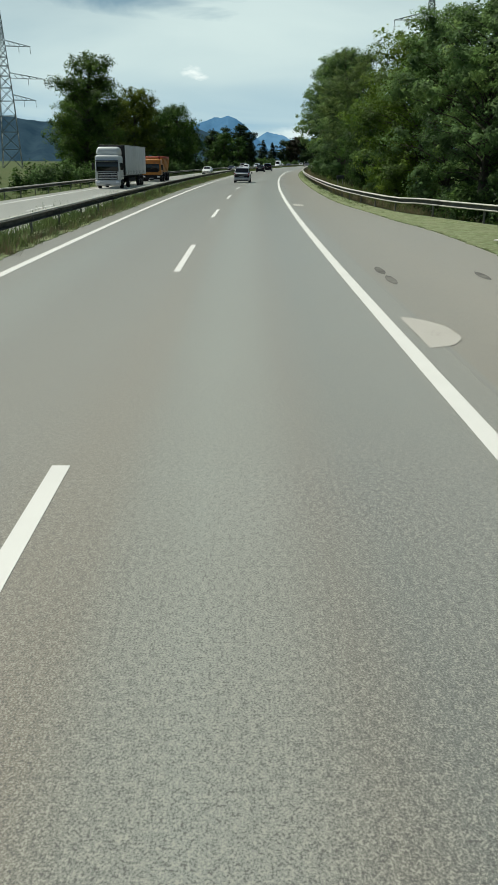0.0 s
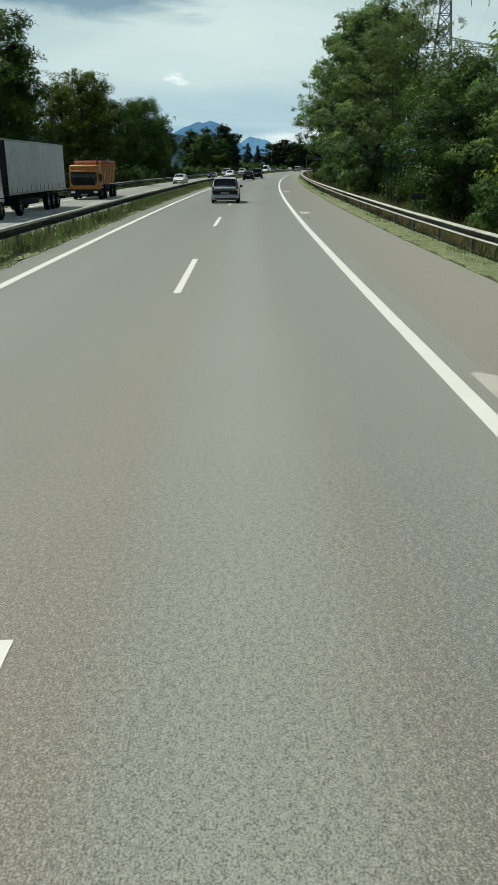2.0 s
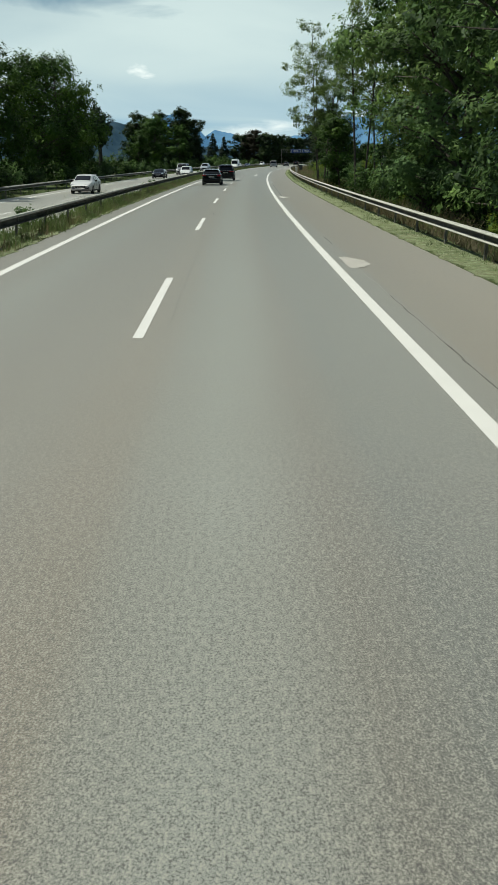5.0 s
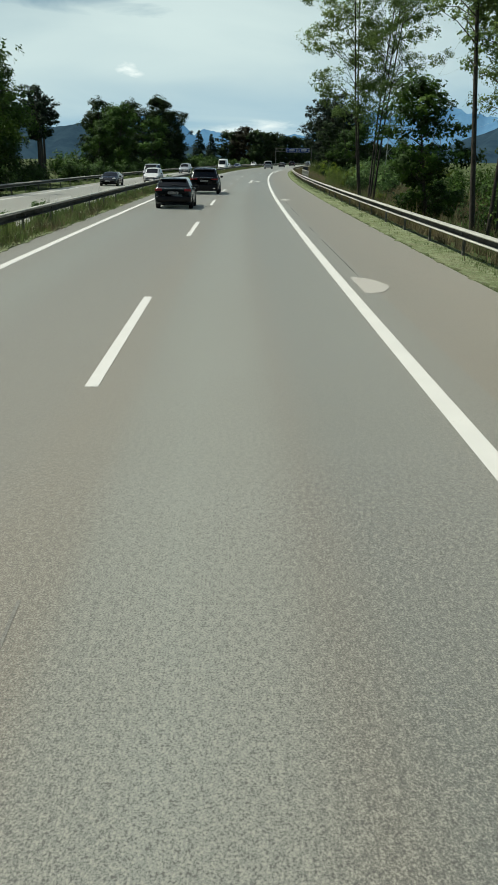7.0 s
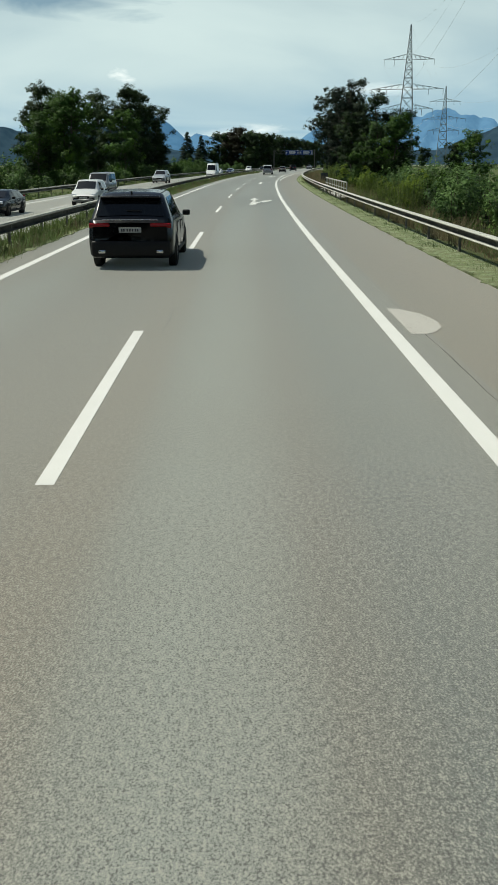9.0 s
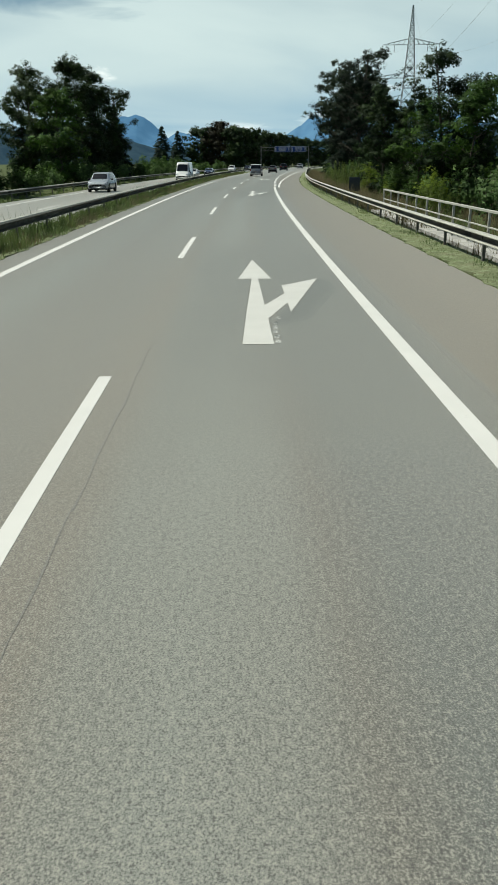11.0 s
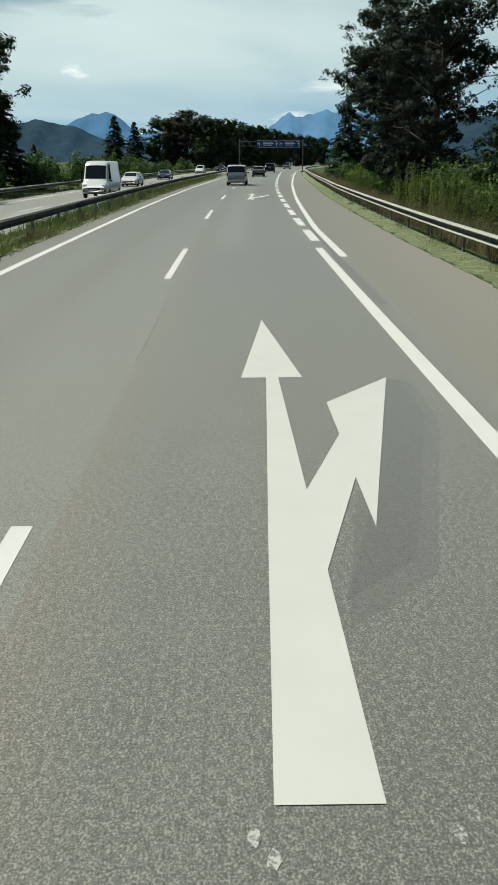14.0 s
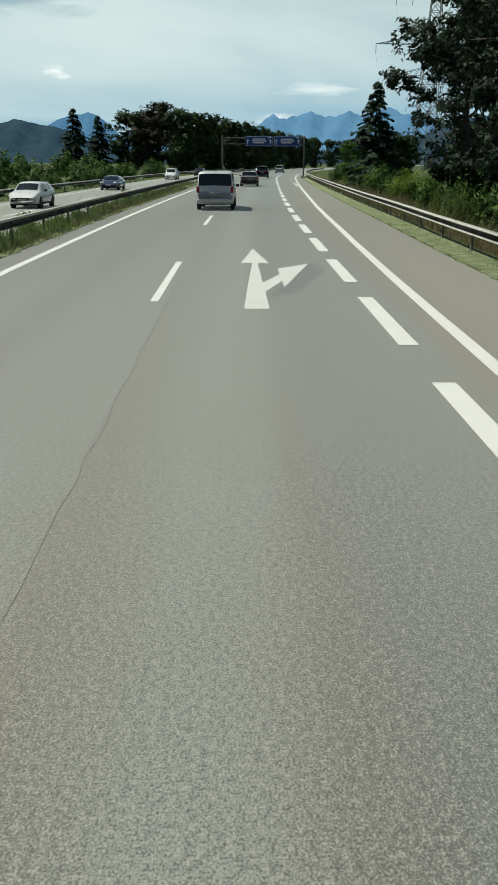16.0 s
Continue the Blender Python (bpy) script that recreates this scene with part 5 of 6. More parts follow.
def car(label, paint, rows, wheels, group, m, style):
    """A passenger car, rear bumper at y = 0, nose towards +y."""
    root = thing("car", label, "car", group)
    hull = Hull(rows)
    L = rows[-1][0]
    paint = V[paint]
    body = part("body", hull.body("body", paint), root)
    g = V["glass"]
    part("rear_window", hull.end_pane("rear_window", *style["rear"], g, style.get("rw", 1.0)), root, "dark tinted rear window")
    part("windscreen", hull.end_pane("windscreen", *style["front"], g, 0.97, sgn=1), root, "dark windscreen")
    for sg in (-1, 1):
        for i, (a, b, k0, k1) in enumerate(style["panes"]):
            part("side_window", hull.side_pane("side_window", a, b, sg, g, 0.10, 0.90, k0, k1), root)
    # lamps
    for sg in (-1, 1):
        for x, y, z, sx, sy, sz in style["tail"]:
            part("tail_light", rbox("tail_light", (sx, sy, sz), (sg * x, y, z), V["redlens"], 0.025), root, "red tail light")
        for x, y, z, sx, sy, sz in style.get("tail2", ()):
            part("tail_light_insert", rbox("tail_light_insert", (sx, sy, sz), (sg * x, y, z), V["clearlens"], 0.02), root, "pale reversing light")
        x, y, z, sx, sy, sz = style["head"]
        part("headlight", rbox("headlight", (sx, sy, sz), (sg * x, y, z), V["clearlens"], 0.04), root, "clear headlight")
        w = np.interp(style["mirror"], hull.r[:, 0], hull.r[:, 4])
        zl = np.interp(style["mirror"], hull.r[:, 0], hull.r[:, 2])
        part("mirror", rbox("mirror", (0.20, 0.11, 0.14), (sg * (w + 0.10), style["mirror"], zl + 0.07), V["trim"] if style.get("dark_mirror", True) else paint, 0.035), root, "black door mirror")
        part("sill", rbox("sill", (0.03, wheels[1] - wheels[0] - 0.75, 0.09), (sg * np.interp(L / 2, hull.r[:, 0], hull.r[:, 4]) * 0.99, 0.5 * (wheels[0] + wheels[1]), np.interp(L / 2, hull.r[:, 0], hull.r[:, 1]) + 0.05), V["trim"], 0.01), root)
        for y in style["handles"]:
            ww = np.interp(y, hull.r[:, 0], hull.r[:, 4])
            part("door_handle", rbox("door_handle", (0.03, 0.20, 0.03), (sg * ww * 0.995, y, np.interp(y, hull.r[:, 0], hull.r[:, 2]) - 0.10), paint, 0.01), root)
        for y in style["seams"]:
            ww = np.interp(y, hull.r[:, 0], hull.r[:, 4])
            zl, zb = np.interp(y, hull.r[:, 0], hull.r[:, 2]), np.interp(y, hull.r[:, 0], hull.r[:, 1])
            part("door_seam", rbox("door_seam", (0.012, 0.010, zl - zb - 0.18), (sg * ww * 0.994, y, 0.5 * (zl + zb) + 0.02), V["trim"], 0.0, 1), root)
        # wheel housings and wheels
        for y in wheels[:2]:
            r = wheels[2]
            ww = np.interp(y, hull.r[:, 0], hull.r[:, 4])
            arch = lathe("wheel_arch", [(-0.16, r * 1.17), (0.0, r * 1.17), (0.012, r * 1.12), (0.012, 0.0)], V["trim"], 28)
            a = part("wheel_arch", arch, root)
            a.matrix_basis = pose(sg * ww * 0.985, y, r, 0, 0, 0 if sg > 0 else 180)
            wheel(root, sg * (ww - 0.085), y, r, 0.205, V[style.get("rim", "alloy")], sg)
    # rear end: bumper, plate, wiper, exhausts, emblem-free trim
    zb = style["bumper"]
    part("bumper", rbox("bumper", (rows[1][4] * 1.93, 0.16, zb[1] - zb[0]), (0, 0.045, 0.5 * (zb[0] + zb[1])), V[zb[2]] if zb[2] != "paint" else paint, 0.05), root, zb[3])
    part("front_bumper", rbox("front_bumper", (rows[-2][4] * 1.8, 0.14, 0.20), (0, L - 0.07, rows[-1][1] + 0.10), V["trim"], 0.05), root)
    part("grille", rbox("grille", (rows[-2][4] * 1.0, 0.05, 0.13), (0, L - 0.015, rows[-1][2] - 0.06), V["trim"], 0.02), root)
    if style.get("band"):
        a, b = style["band"]
        part("tailgate_panel", rbox("tailgate_panel", (rows[1][4] * 1.86, 0.10, b - a), (0, 0.012, 0.5 * (a + b)), V["trim"], 0.02), root, "dark grey lower tailgate panel")
        part("bumper_lip", rbox("bumper_lip", (rows[1][4] * 1.7, 0.12, 0.10), (0, 0.06, zb[0]), V["trim"], 0.03), root, "black lower bumper lip")
    plate(root, style["plate"][0], style["plate"][1], -1)
    plate(root, L + 0.02, rows[-1][1] + 0.13, 1)
    y0, y1 = style["rear"]
    h = hull.ring(y0 + 0.06)
    part("wiper", rbox("wiper", (0.36, 0.02, 0.022), (0.10, y0 + 0.02, h[9][1] + 0.02), V["trim"], 0.005, 1), root)
    roof_y = y1 + 0.10
    part("antenna", rbox("antenna", (0.03, 0.14, 0.055), (0, roof_y + 0.10, hull.ring(roof_y + 0.1)[9][1] + 0.02), V["trim"], 0.012), root)
    if style.get("spoiler"):
        hh = hull.ring(y1)
        part("spoiler", rbox("spoiler", (hh[7][0] * 2.0, 0.22, 0.045), (0, y1 - 0.10, hh[9][1] - 0.005), paint, 0.02), root)
    for x in style.get("exhaust", ()):
        part("exhaust", rbox("exhaust", (0.17, 0.06, 0.085), (x, -0.03, zb[0] + 0.12), V["chrome"], 0.02), root, "chrome exhaust trim")
    for z in style.get("strip", ()):
        part("chrome_strip", rbox("chrome_strip", (rows[1][4] * 1.35, 0.02, 0.018), (0, style["plate"][0] + 0.02, z), V["chrome"], 0.005, 1), root)
    if style.get("rails"):
        for sg in (-1, 1):
            part("roof_rail", rbox("roof_rail", (0.035, style["rails"][1] - style["rails"][0], 0.035), (sg * hull.ring(2.0)[7][0], 0.5 * sum(style["rails"]), hull.ring(2.0)[9][1] + 0.02), V["trim"], 0.012), root)
    part("underside", rbox("underside", (rows[4][4] * 1.7, L * 0.9, 0.10), (0, L / 2, rows[4][1] + 0.02), V["chassis"], 0.02), root)
    root.matrix_basis = m
    return root


MPV = [(0.00, .32, .92, .95, .80, .76), (0.03, .26, .98, 1.02, .865, .80), (0.07, .24, .99, 1.10, .89, .80), (0.32, .23, .99, 1.52, .90, .71), (0.62, .22, .99, 1.60, .905, .68),
       (1.9, .22, .97, 1.62, .905, .69), (2.55, .22, .95, 1.58, .905, .68), (3.42, .22, .94, 1.02, .90, .74), (3.85, .24, .86, .90, .87, .72), (4.12, .28, .72, .74, .80, .66), (4.25, .36, .60, .62, .68, .55)]
MPV_STYLE = dict(rear=(0.075, 0.34), front=(2.66, 3.36), rw=1.04, panes=[(0.56, 1.18, 0.10, 0.0), (1.26, 2.10, 0.0, 0.0), (2.18, 2.92, 0.0, -0.42)], tail=[(0.775, 0.05, 0.86, 0.15, 0.12, 0.34)], tail2=[(0.80, 0.02, 0.86, 0.10, 0.10, 0.12)], head=(0.66, 4.06, 0.68, 0.34, 0.20, 0.17),
                 mirror=2.82, handles=(1.55, 2.45), seams=(1.22, 2.14, 2.98), bumper=(0.32, 0.60, "paint", "silver rear bumper"), plate=(-0.055, 0.66), band=(0.56, 0.76))
SUV = [(0.00, .34, 1.03, 1.06, .88, .84), (0.03, .28, 1.10, 1.14, .96, .88), (0.08, .26, 1.12, 1.20, .985, .88), (0.36, .26, 1.12, 1.62, 1.00, .78), (0.66, .26, 1.11, 1.72, 1.00, .75),
       (2.1, .26, 1.08, 1.75, 1.00, .74), (2.85, .26, 1.06, 1.68, 1.00, .72), (3.65, .26, 1.05, 1.14, .99, .80), (4.35, .28, .98, 1.03, .96, .78), (4.75, .32, .84, .88, .88, .72), (4.90, .40, .70, .72, .74, .62)]
SUV_STYLE = dict(rear=(0.085, 0.37), front=(2.96, 3.60), rw=1.0, panes=[(0.72, 1.30, 0.16, 0.0), (1.38, 2.30, 0.0, 0.0), (2.38, 3.16, 0.0, -0.44)], tail=[(0.70, 0.03, 1.01, 0.46, 0.10, 0.075), (0.90, 0.06, 1.00, 0.12, 0.12, 0.12)], head=(0.68, 4.72, 0.80, 0.40, 0.16, 0.14),
                 mirror=3.05, handles=(1.75, 2.70), seams=(1.34, 2.34, 3.22), bumper=(0.29, 0.66, "trim", "black lower bumper"), plate=(-0.03, 0.90), exhaust=(-0.68, 0.68), strip=(1.13,), spoiler=True, rails=(0.9, 2.7), rim="darkalloy")
HATCH = [(0.00, .32, .90, .93, .82, .78), (0.03, .27, .96, .99, .88, .82), (0.09, .25, .98, 1.05, .90, .82), (0.50, .24, .98, 1.38, .91, .69), (0.95, .22, .97, 1.45, .91, .66),
         (1.9, .22, .95, 1.47, .91, .67), (2.5, .22, .93, 1.42, .91, .66), (3.30, .22, .92, 1.00, .90, .74), (3.85, .24, .86, .90, .87, .72), (4.18, .28, .72, .74, .80, .64), (4.30, .36, .60, .62, .68, .55)]
HATCH_STYLE = dict(rear=(0.10, 0.55), front=(2.60, 3.24), rw=1.04, panes=[(0.80, 1.22, 0.10, 0.0), (1.30, 2.08, 0.0, 0.0), (2.16, 2.86, 0.0, -0.42)], tail=[(0.71, 0.03, 0.90, 0.34, 0.10, 0.12)], head=(0.64, 4.12, 0.70, 0.36, 0.16, 0.13),
                   mirror=2.76, handles=(1.6, 2.4), seams=(1.26, 2.12, 2.94), bumper=(0.34, 0.60, "trim", "black lower bumper"), plate=(-0.03, 0.76), spoiler=True, strip=(0.985,), rim="darkalloy")
VAN = [(0.00, .42, .72, .74, .86, .84), (0.05, .36, 1.10, 1.14, .93, .89), (0.10, .32, 1.12, 1.36, .955, .88), (0.24, .30, 1.12, 1.82, .96, .84), (0.45, .30, 1.12, 1.90, .965, .84),
       (2.6, .30, 1.10, 1.91, .965, .84), (3.45, .30, 1.08, 1.84, .965, .82), (4.25, .30, 1.06, 1.16, .95, .84), (4.80, .32, .98, 1.04, .92, .80), (5.05, .36, .80, .84, .84, .70), (5.14, .44, .66, .68, .72, .58)]
VAN_STYLE = dict(rear=(0.065, 0.225), front=(3.54, 4.18), rw=1.05, panes=[(0.55, 1.65, 0.0, 0.0), (1.75, 2.85, 0.0, 0.0), (2.95, 3.72, 0.0, -0.45)], tail=[(0.875, 0.06, 0.98, 0.13, 0.14, 0.40)], tail2=[(0.875, 0.04, 0.82, 0.12, 0.13, 0.08)], head=(0.68, 4.96, 0.80, 0.34, 0.18, 0.18),
                 mirror=3.62, handles=(2.1, 3.1), seams=(1.70, 2.90, 3.85), bumper=(0.38, 0.58, "paint", "body-coloured rear bumper"), plate=(-0.03, 0.83))
BOXVAN = [(0.00, .44, .72, .74, .88, .86), (0.05, .38, 1.20, 1.30, .96, .92), (0.10, .34, 1.22, 2.40, .985, .86), (0.30, .34, 1.22, 2.58, .99, .84), (3.9, .34, 1.20, 2.60, .99, .84), (4.5, .34, 1.18, 2.44, .985, .82),
          (5.20, .34, 1.14, 1.28, .97, .86), (5.70, .36, 1.00, 1.06, .93, .80), (5.90, .46, .74, .76, .78, .62)]
BOXVAN_STYLE = dict(rear=(0.06, 0.09), front=(4.60, 5.14), rw=0.6, panes=[(3.9, 4.75, 0.0, -0.40)], tail=[(0.90, 0.05, 0.95, 0.10, 0.12, 0.50)], head=(0.70, 5.72, 0.86, 0.32, 0.18, 0.30),
                    mirror=4.75, handles=(3.2, 4.2), seams=(2.4, 3.7, 4.85), bumper=(0.40, 0.60, "trim", "black rear bumper"), plate=(-0.03, 0.80))
COUPE = [(x[0], x[1] - 0.03, x[2] - 0.10, x[3] - 0.16 if x[3] > 1.1 else x[3] - 0.10, x[4], x[5]) for x in HATCH]


def own(s, l):
    return put(s, l, 0.0)


def oncoming(s, l):
    """Nose at s, facing the camera."""
    return put(s, l, -0.30, 180)


LANES = "vehicles on the carriageway"
OPP = "oncoming vehicles"
car("silver compact people carrier with dark lower tailgate", "silver", MPV, (0.78, 3.44, 0.315), LANES, own(86.6, -0.35), MPV_STYLE)
car("dark teal hatchback with tinted rear window", "teal", HATCH, (0.80, 3.42, 0.315), LANES, own(170.2, -1.68), HATCH_STYLE)
car("large black sport utility vehicle with thin red tail lights", "black", SUV, (0.92, 3.92, 0.375), LANES, own(187.3, -1.08), SUV_STYLE)
car("pale silver passenger van with a wide dark rear window", "palesilver", VAN, (1.00, 4.10, 0.33), LANES, own(346.0, -0.05), VAN_STYLE)
car("grey hatchback far ahead in the lane", "grey", HATCH, (0.80, 3.42, 0.315), LANES, own(388.0, 0.9), HATCH_STYLE)
car("black sport utility vehicle far ahead in the lane", "black", SUV, (0.92, 3.92, 0.375), LANES, own(430.0, 1.6), SUV_STYLE)
car("silver people carrier far ahead near the bend", "silver", MPV, (0.78, 3.44, 0.315), LANES, own(492.0, 1.8), MPV_STYLE)
car("white oncoming hatchback on the opposite carriageway", "white", HATCH, (0.80, 3.42, 0.315), OPP, oncoming(162, -11.6), HATCH_STYLE)
car("black oncoming sports car on the opposite carriageway", "black", COUPE, (0.80, 3.42, 0.315), OPP, oncoming(216, -12.2), HATCH_STYLE)
car("white oncoming people carrier in the fast lane", "white", MPV, (0.78, 3.44, 0.315), OPP, oncoming(227, -9.4), MPV_STYLE)
car("grey oncoming van on the opposite carriageway", "grey", VAN, (1.00, 4.10, 0.33), OPP, oncoming(246, -12.2), VAN_STYLE)
car("silver oncoming sport utility vehicle", "silver", SUV, (0.92, 3.92, 0.375), OPP, oncoming(288, -12.6), SUV_STYLE)
car("tall white oncoming delivery van", "white", BOXVAN, (1.05, 4.80, 0.34), OPP, oncoming(331, -9.6), BOXVAN_STYLE)
car("white oncoming compact car", "white", HATCH, (0.80, 3.42, 0.315), OPP, oncoming(356, -11.6), HATCH_STYLE)
car("dark blue oncoming saloon car", "blue", COUPE, (0.80, 3.42, 0.315), OPP, oncoming(388, -12.6), HATCH_STYLE)
car("white oncoming car near the bend", "white", MPV, (0.78, 3.44, 0.315), OPP, oncoming(436, -12.6), MPV_STYLE)
car("dark oncoming car near the bend", "black", HATCH, (0.80, 3.42, 0.315), OPP, oncoming(470, -12.4), HATCH_STYLE)


def lorry(label, m, cab_mat, load):
    """A lorry with its nose at y = 0 looking to -y; its length runs along +y."""
    root = thing("lorry", label, "lorry", OPP)
    cm = V[cab_mat]
    tall = load == "curtain"
    hc = 3.05 if tall else 2.75
    cab = part("cab", rbox("cab", (2.46, 2.05, hc - 0.75), (0, 1.05, 0.75 + (hc - 0.75) / 2), cm, 0.16, 3, 0.955), root, "lorry cab")
    part("windscreen", rbox("windscreen", (2.14, 0.05, 0.88), (0, 0.045, hc - 1.02), V["glass"], 0.03), root, "dark windscreen")
    part("sun_visor", rbox("sun_visor", (2.2, 0.28, 0.10), (0, -0.05, hc - 0.50), V["glass"] if tall else cm, 0.04), root)
    part("bumper", rbox("bumper", (2.46, 0.34, 0.52), (0, 0.10, 0.55), cm if tall else V["chassis"], 0.10, 3), root)
    grille = part("grille", rbox("grille", (1.9, 0.06, 0.82 if tall else 0.4), (0, 0.0, 1.25 if tall else 1.35), V["chassis"], 0.03), root)
    for i in range(5 if tall else 3):
        part("slat", rbox("slat", (1.8, 0.05, 0.06), (0, -0.04, (0.94 if tall else 1.22) + 0.155 * i), cm if tall else V["chassis"], 0.015), grille)
    for sg in (-1, 1):
        part("headlight", rbox("headlight", (0.36, 0.10, 0.20), (sg * 0.95, -0.04, 0.62), V["clearlens"], 0.04), root, "clear headlight")
        part("mirror", rbox("mirror", (0.20, 0.14, 0.62), (sg * 1.42, 0.10, hc - 1.0), V["trim"], 0.05), root)
        part("mirror_arm", rbox("mirror_arm", (0.24, 0.04, 0.04), (sg * 1.26, 0.14, hc - 0.72), V["trim"], 0.01, 1), root)
        part("side_window", rbox("side_window", (0.03, 0.95, 0.66), (sg * 1.215, 0.75, hc - 1.0), V["glass"], 0.01), root)
        part("step", rbox("step", (0.12, 0.8, 0.42), (sg * 1.18, 0.85, 0.55), V["chassis"], 0.03), root)
    plate(root, -0.09, 0.42, -1)
    if tall:
        part("wind_deflector", rbox("wind_deflector", (2.36, 1.7, 0.85), (0, 1.25, hc + 0.36), cm, 0.30, 4, 0.90), root, "roof wind deflector")
        box = part("trailer_box", rbox("trailer_box", (2.54, 13.4, 2.75), (0, 9.4, 2.62), V["canvas"], 0.03), root, "white curtain-sided trailer box")
        part("top_rail", rbox("top_rail", (2.58, 13.44, 0.10), (0, 9.4, 3.98), V["alloy"], 0.02, 1), box)
        part("side_rail", rbox("side_rail", (2.57, 13.42, 0.14), (0, 9.4, 1.24), V["alloy"], 0.02, 1), box)
        part("front_frame", rbox("front_frame", (2.58, 0.10, 2.8), (0, 2.70, 2.62), V["trim"], 0.02, 1), box)
        for i in range(13):
            for sg in (-1, 1):
                part("strap", rbox("strap", (0.02, 0.06, 0.36), (sg * 1.275, 3.3 + i, 1.44), V["ink"], 0.0, 1), box)
                part("curtain_fold", rbox("curtain_fold", (0.03, 0.10, 2.45), (sg * 1.268, 3.8 + i, 2.65), V["canvas"], 0.012, 1), box)
        part("chassis_frame", rbox("chassis_frame", (1.0, 15.2, 0.28), (0, 8.4, 1.0), V["chassis"], 0.03), root)
        part("side_guard", rbox("side_guard", (2.4, 4.2, 0.36), (0, 7.0, 0.72), V["chassis"], 0.04), root)
        part("rear_bumper", rbox("rear_bumper", (2.45, 0.14, 0.18), (0, 16.0, 0.62), V["chassis"], 0.03), root)
        axles = (1.35, 5.0, 11.4, 12.7, 14.0)
    else:
        # tipper body with sloped sides, ribs and a rolled red cover
        bm = bmesh.new()
        z0, z1, y0, y1 = 1.15, 2.85, 2.25, 8.4
        vs = [bm.verts.new(c) for c in ((-1.0, y0 + 0.1, z0), (1.0, y0 + 0.1, z0), (1.0, y1 - 0.3, z0), (-1.0, y1 - 0.3, z0), (-1.26, y0, z1), (1.26, y0, z1), (1.26, y1, z1), (-1.26, y1, z1))]
        for q in ((3, 2, 1, 0), (4, 5, 6, 7), (0, 1, 5, 4), (1, 2, 6, 5), (2, 3, 7, 6), (3, 0, 4, 7)):
            bm.faces.new([vs[i] for i in q])
        bmesh.ops.bevel(bm, geom=bm.edges[:], offset=0.05, segments=2, affect="EDGES")
        me = bpy.data.meshes.new("tipper_body")
        bm.to_mesh(me)
        bm.free()
        me.materials.append(V["orange"])
        tip = part("tipper_body", me, root, "faded orange tipper body")
        for i in range(5):
            for sg in (-1, 1):
                o = part("rib", rbox("rib", (0.07, 0.12, 1.66), (0, 0, 0), V["orange"], 0.02), tip)
                o.matrix_basis = pose(sg * 1.15, 2.9 + 1.25 * i, 2.0, 0, sg * 8.7, 0)
        part("cover", rbox("cover", (2.46, 6.1, 0.26), (0, 5.3, 2.95), V["red_cloth"], 0.11, 3), root, "red tarpaulin cover")
        part("headboard", rbox("headboard", (2.3, 0.10, 2.05), (0, 2.22, 1.9), V["orange"], 0.03), root)
        for sg in (-1, 1):
            b = part("beacon", lathe("beacon", [(0.0, 0.0), (0.0, 0.07), (0.14, 0.065), (0.20, 0.0)], V["redlens"], 14), root, "orange-red roof beacon")
            b.matrix_basis = pose(sg * 1.02, 0.6, hc - 0.02, 0, -90, 0)
        part("exhaust_stack", lathe("exhaust_stack", [(0.0, 0.0), (0.0, 0.06), (1.2, 0.06), (1.2, 0.0)], V["chassis"], 12), root).matrix_basis = pose(0.75, 2.15, 2.2, 0, -90, 0)
        part("chassis_frame", rbox("chassis_frame", (0.95, 8.2, 0.30), (0, 4.2, 0.98), V["chassis"], 0.03), root)
        part("side_guard", rbox("side_guard", (2.3, 1.6, 0.45), (0, 4.4, 0.75), V["chassis"], 0.05), root)
        axles = (1.35, 3.1, 6.2, 7.55)
    for y in axles:
        for sg in (-1, 1):
            wheel(root, sg * 1.08, y, 0.50, 0.30, V["alloy"] if tall else V["darkalloy"], sg)
            part("mudguard", rbox("mudguard", (0.34, 1.12, 0.06), (sg * 1.08, y, 1.08), V["chassis"], 0.02), root)
    root.matrix_basis = m
    return root


lorry("white articulated lorry with a curtain-sided trailer", put(74.0, -12.8, -0.30), "white", "curtain")
lorry("orange four-axle tipper lorry with a red cover", put(101.0, -12.7, -0.30), "orange", "tipper")

# ---------------------------------------------------------------- roadside furniture
S = {
    "sign_blue": plain("sign_blue", (0.018, 0.045, 0.17), 0.4, 0.0, 0.1, 1.5),
    "sign_white": plain("sign_white", (0.72, 0.72, 0.70), 0.45, 0.0, 0.05, 3.0),
    "sign_back": plain("sign_back", (0.055, 0.06, 0.065), 0.55, 0.4, 0.15, 3.0),
    "mast": plain("lattice_steel", (0.20, 0.22, 0.22), 0.6, 0.6, 0.15, 0.5),
    "cable": plain("cable", (0.46, 0.48, 0.50), 0.6, 0.2, 0.1, 0.2),
    "concrete": plain("concrete", (0.33, 0.32, 0.30), 0.85, 0.0, 0.2, 2.0, 0.2, 0.0, 0.3),
}


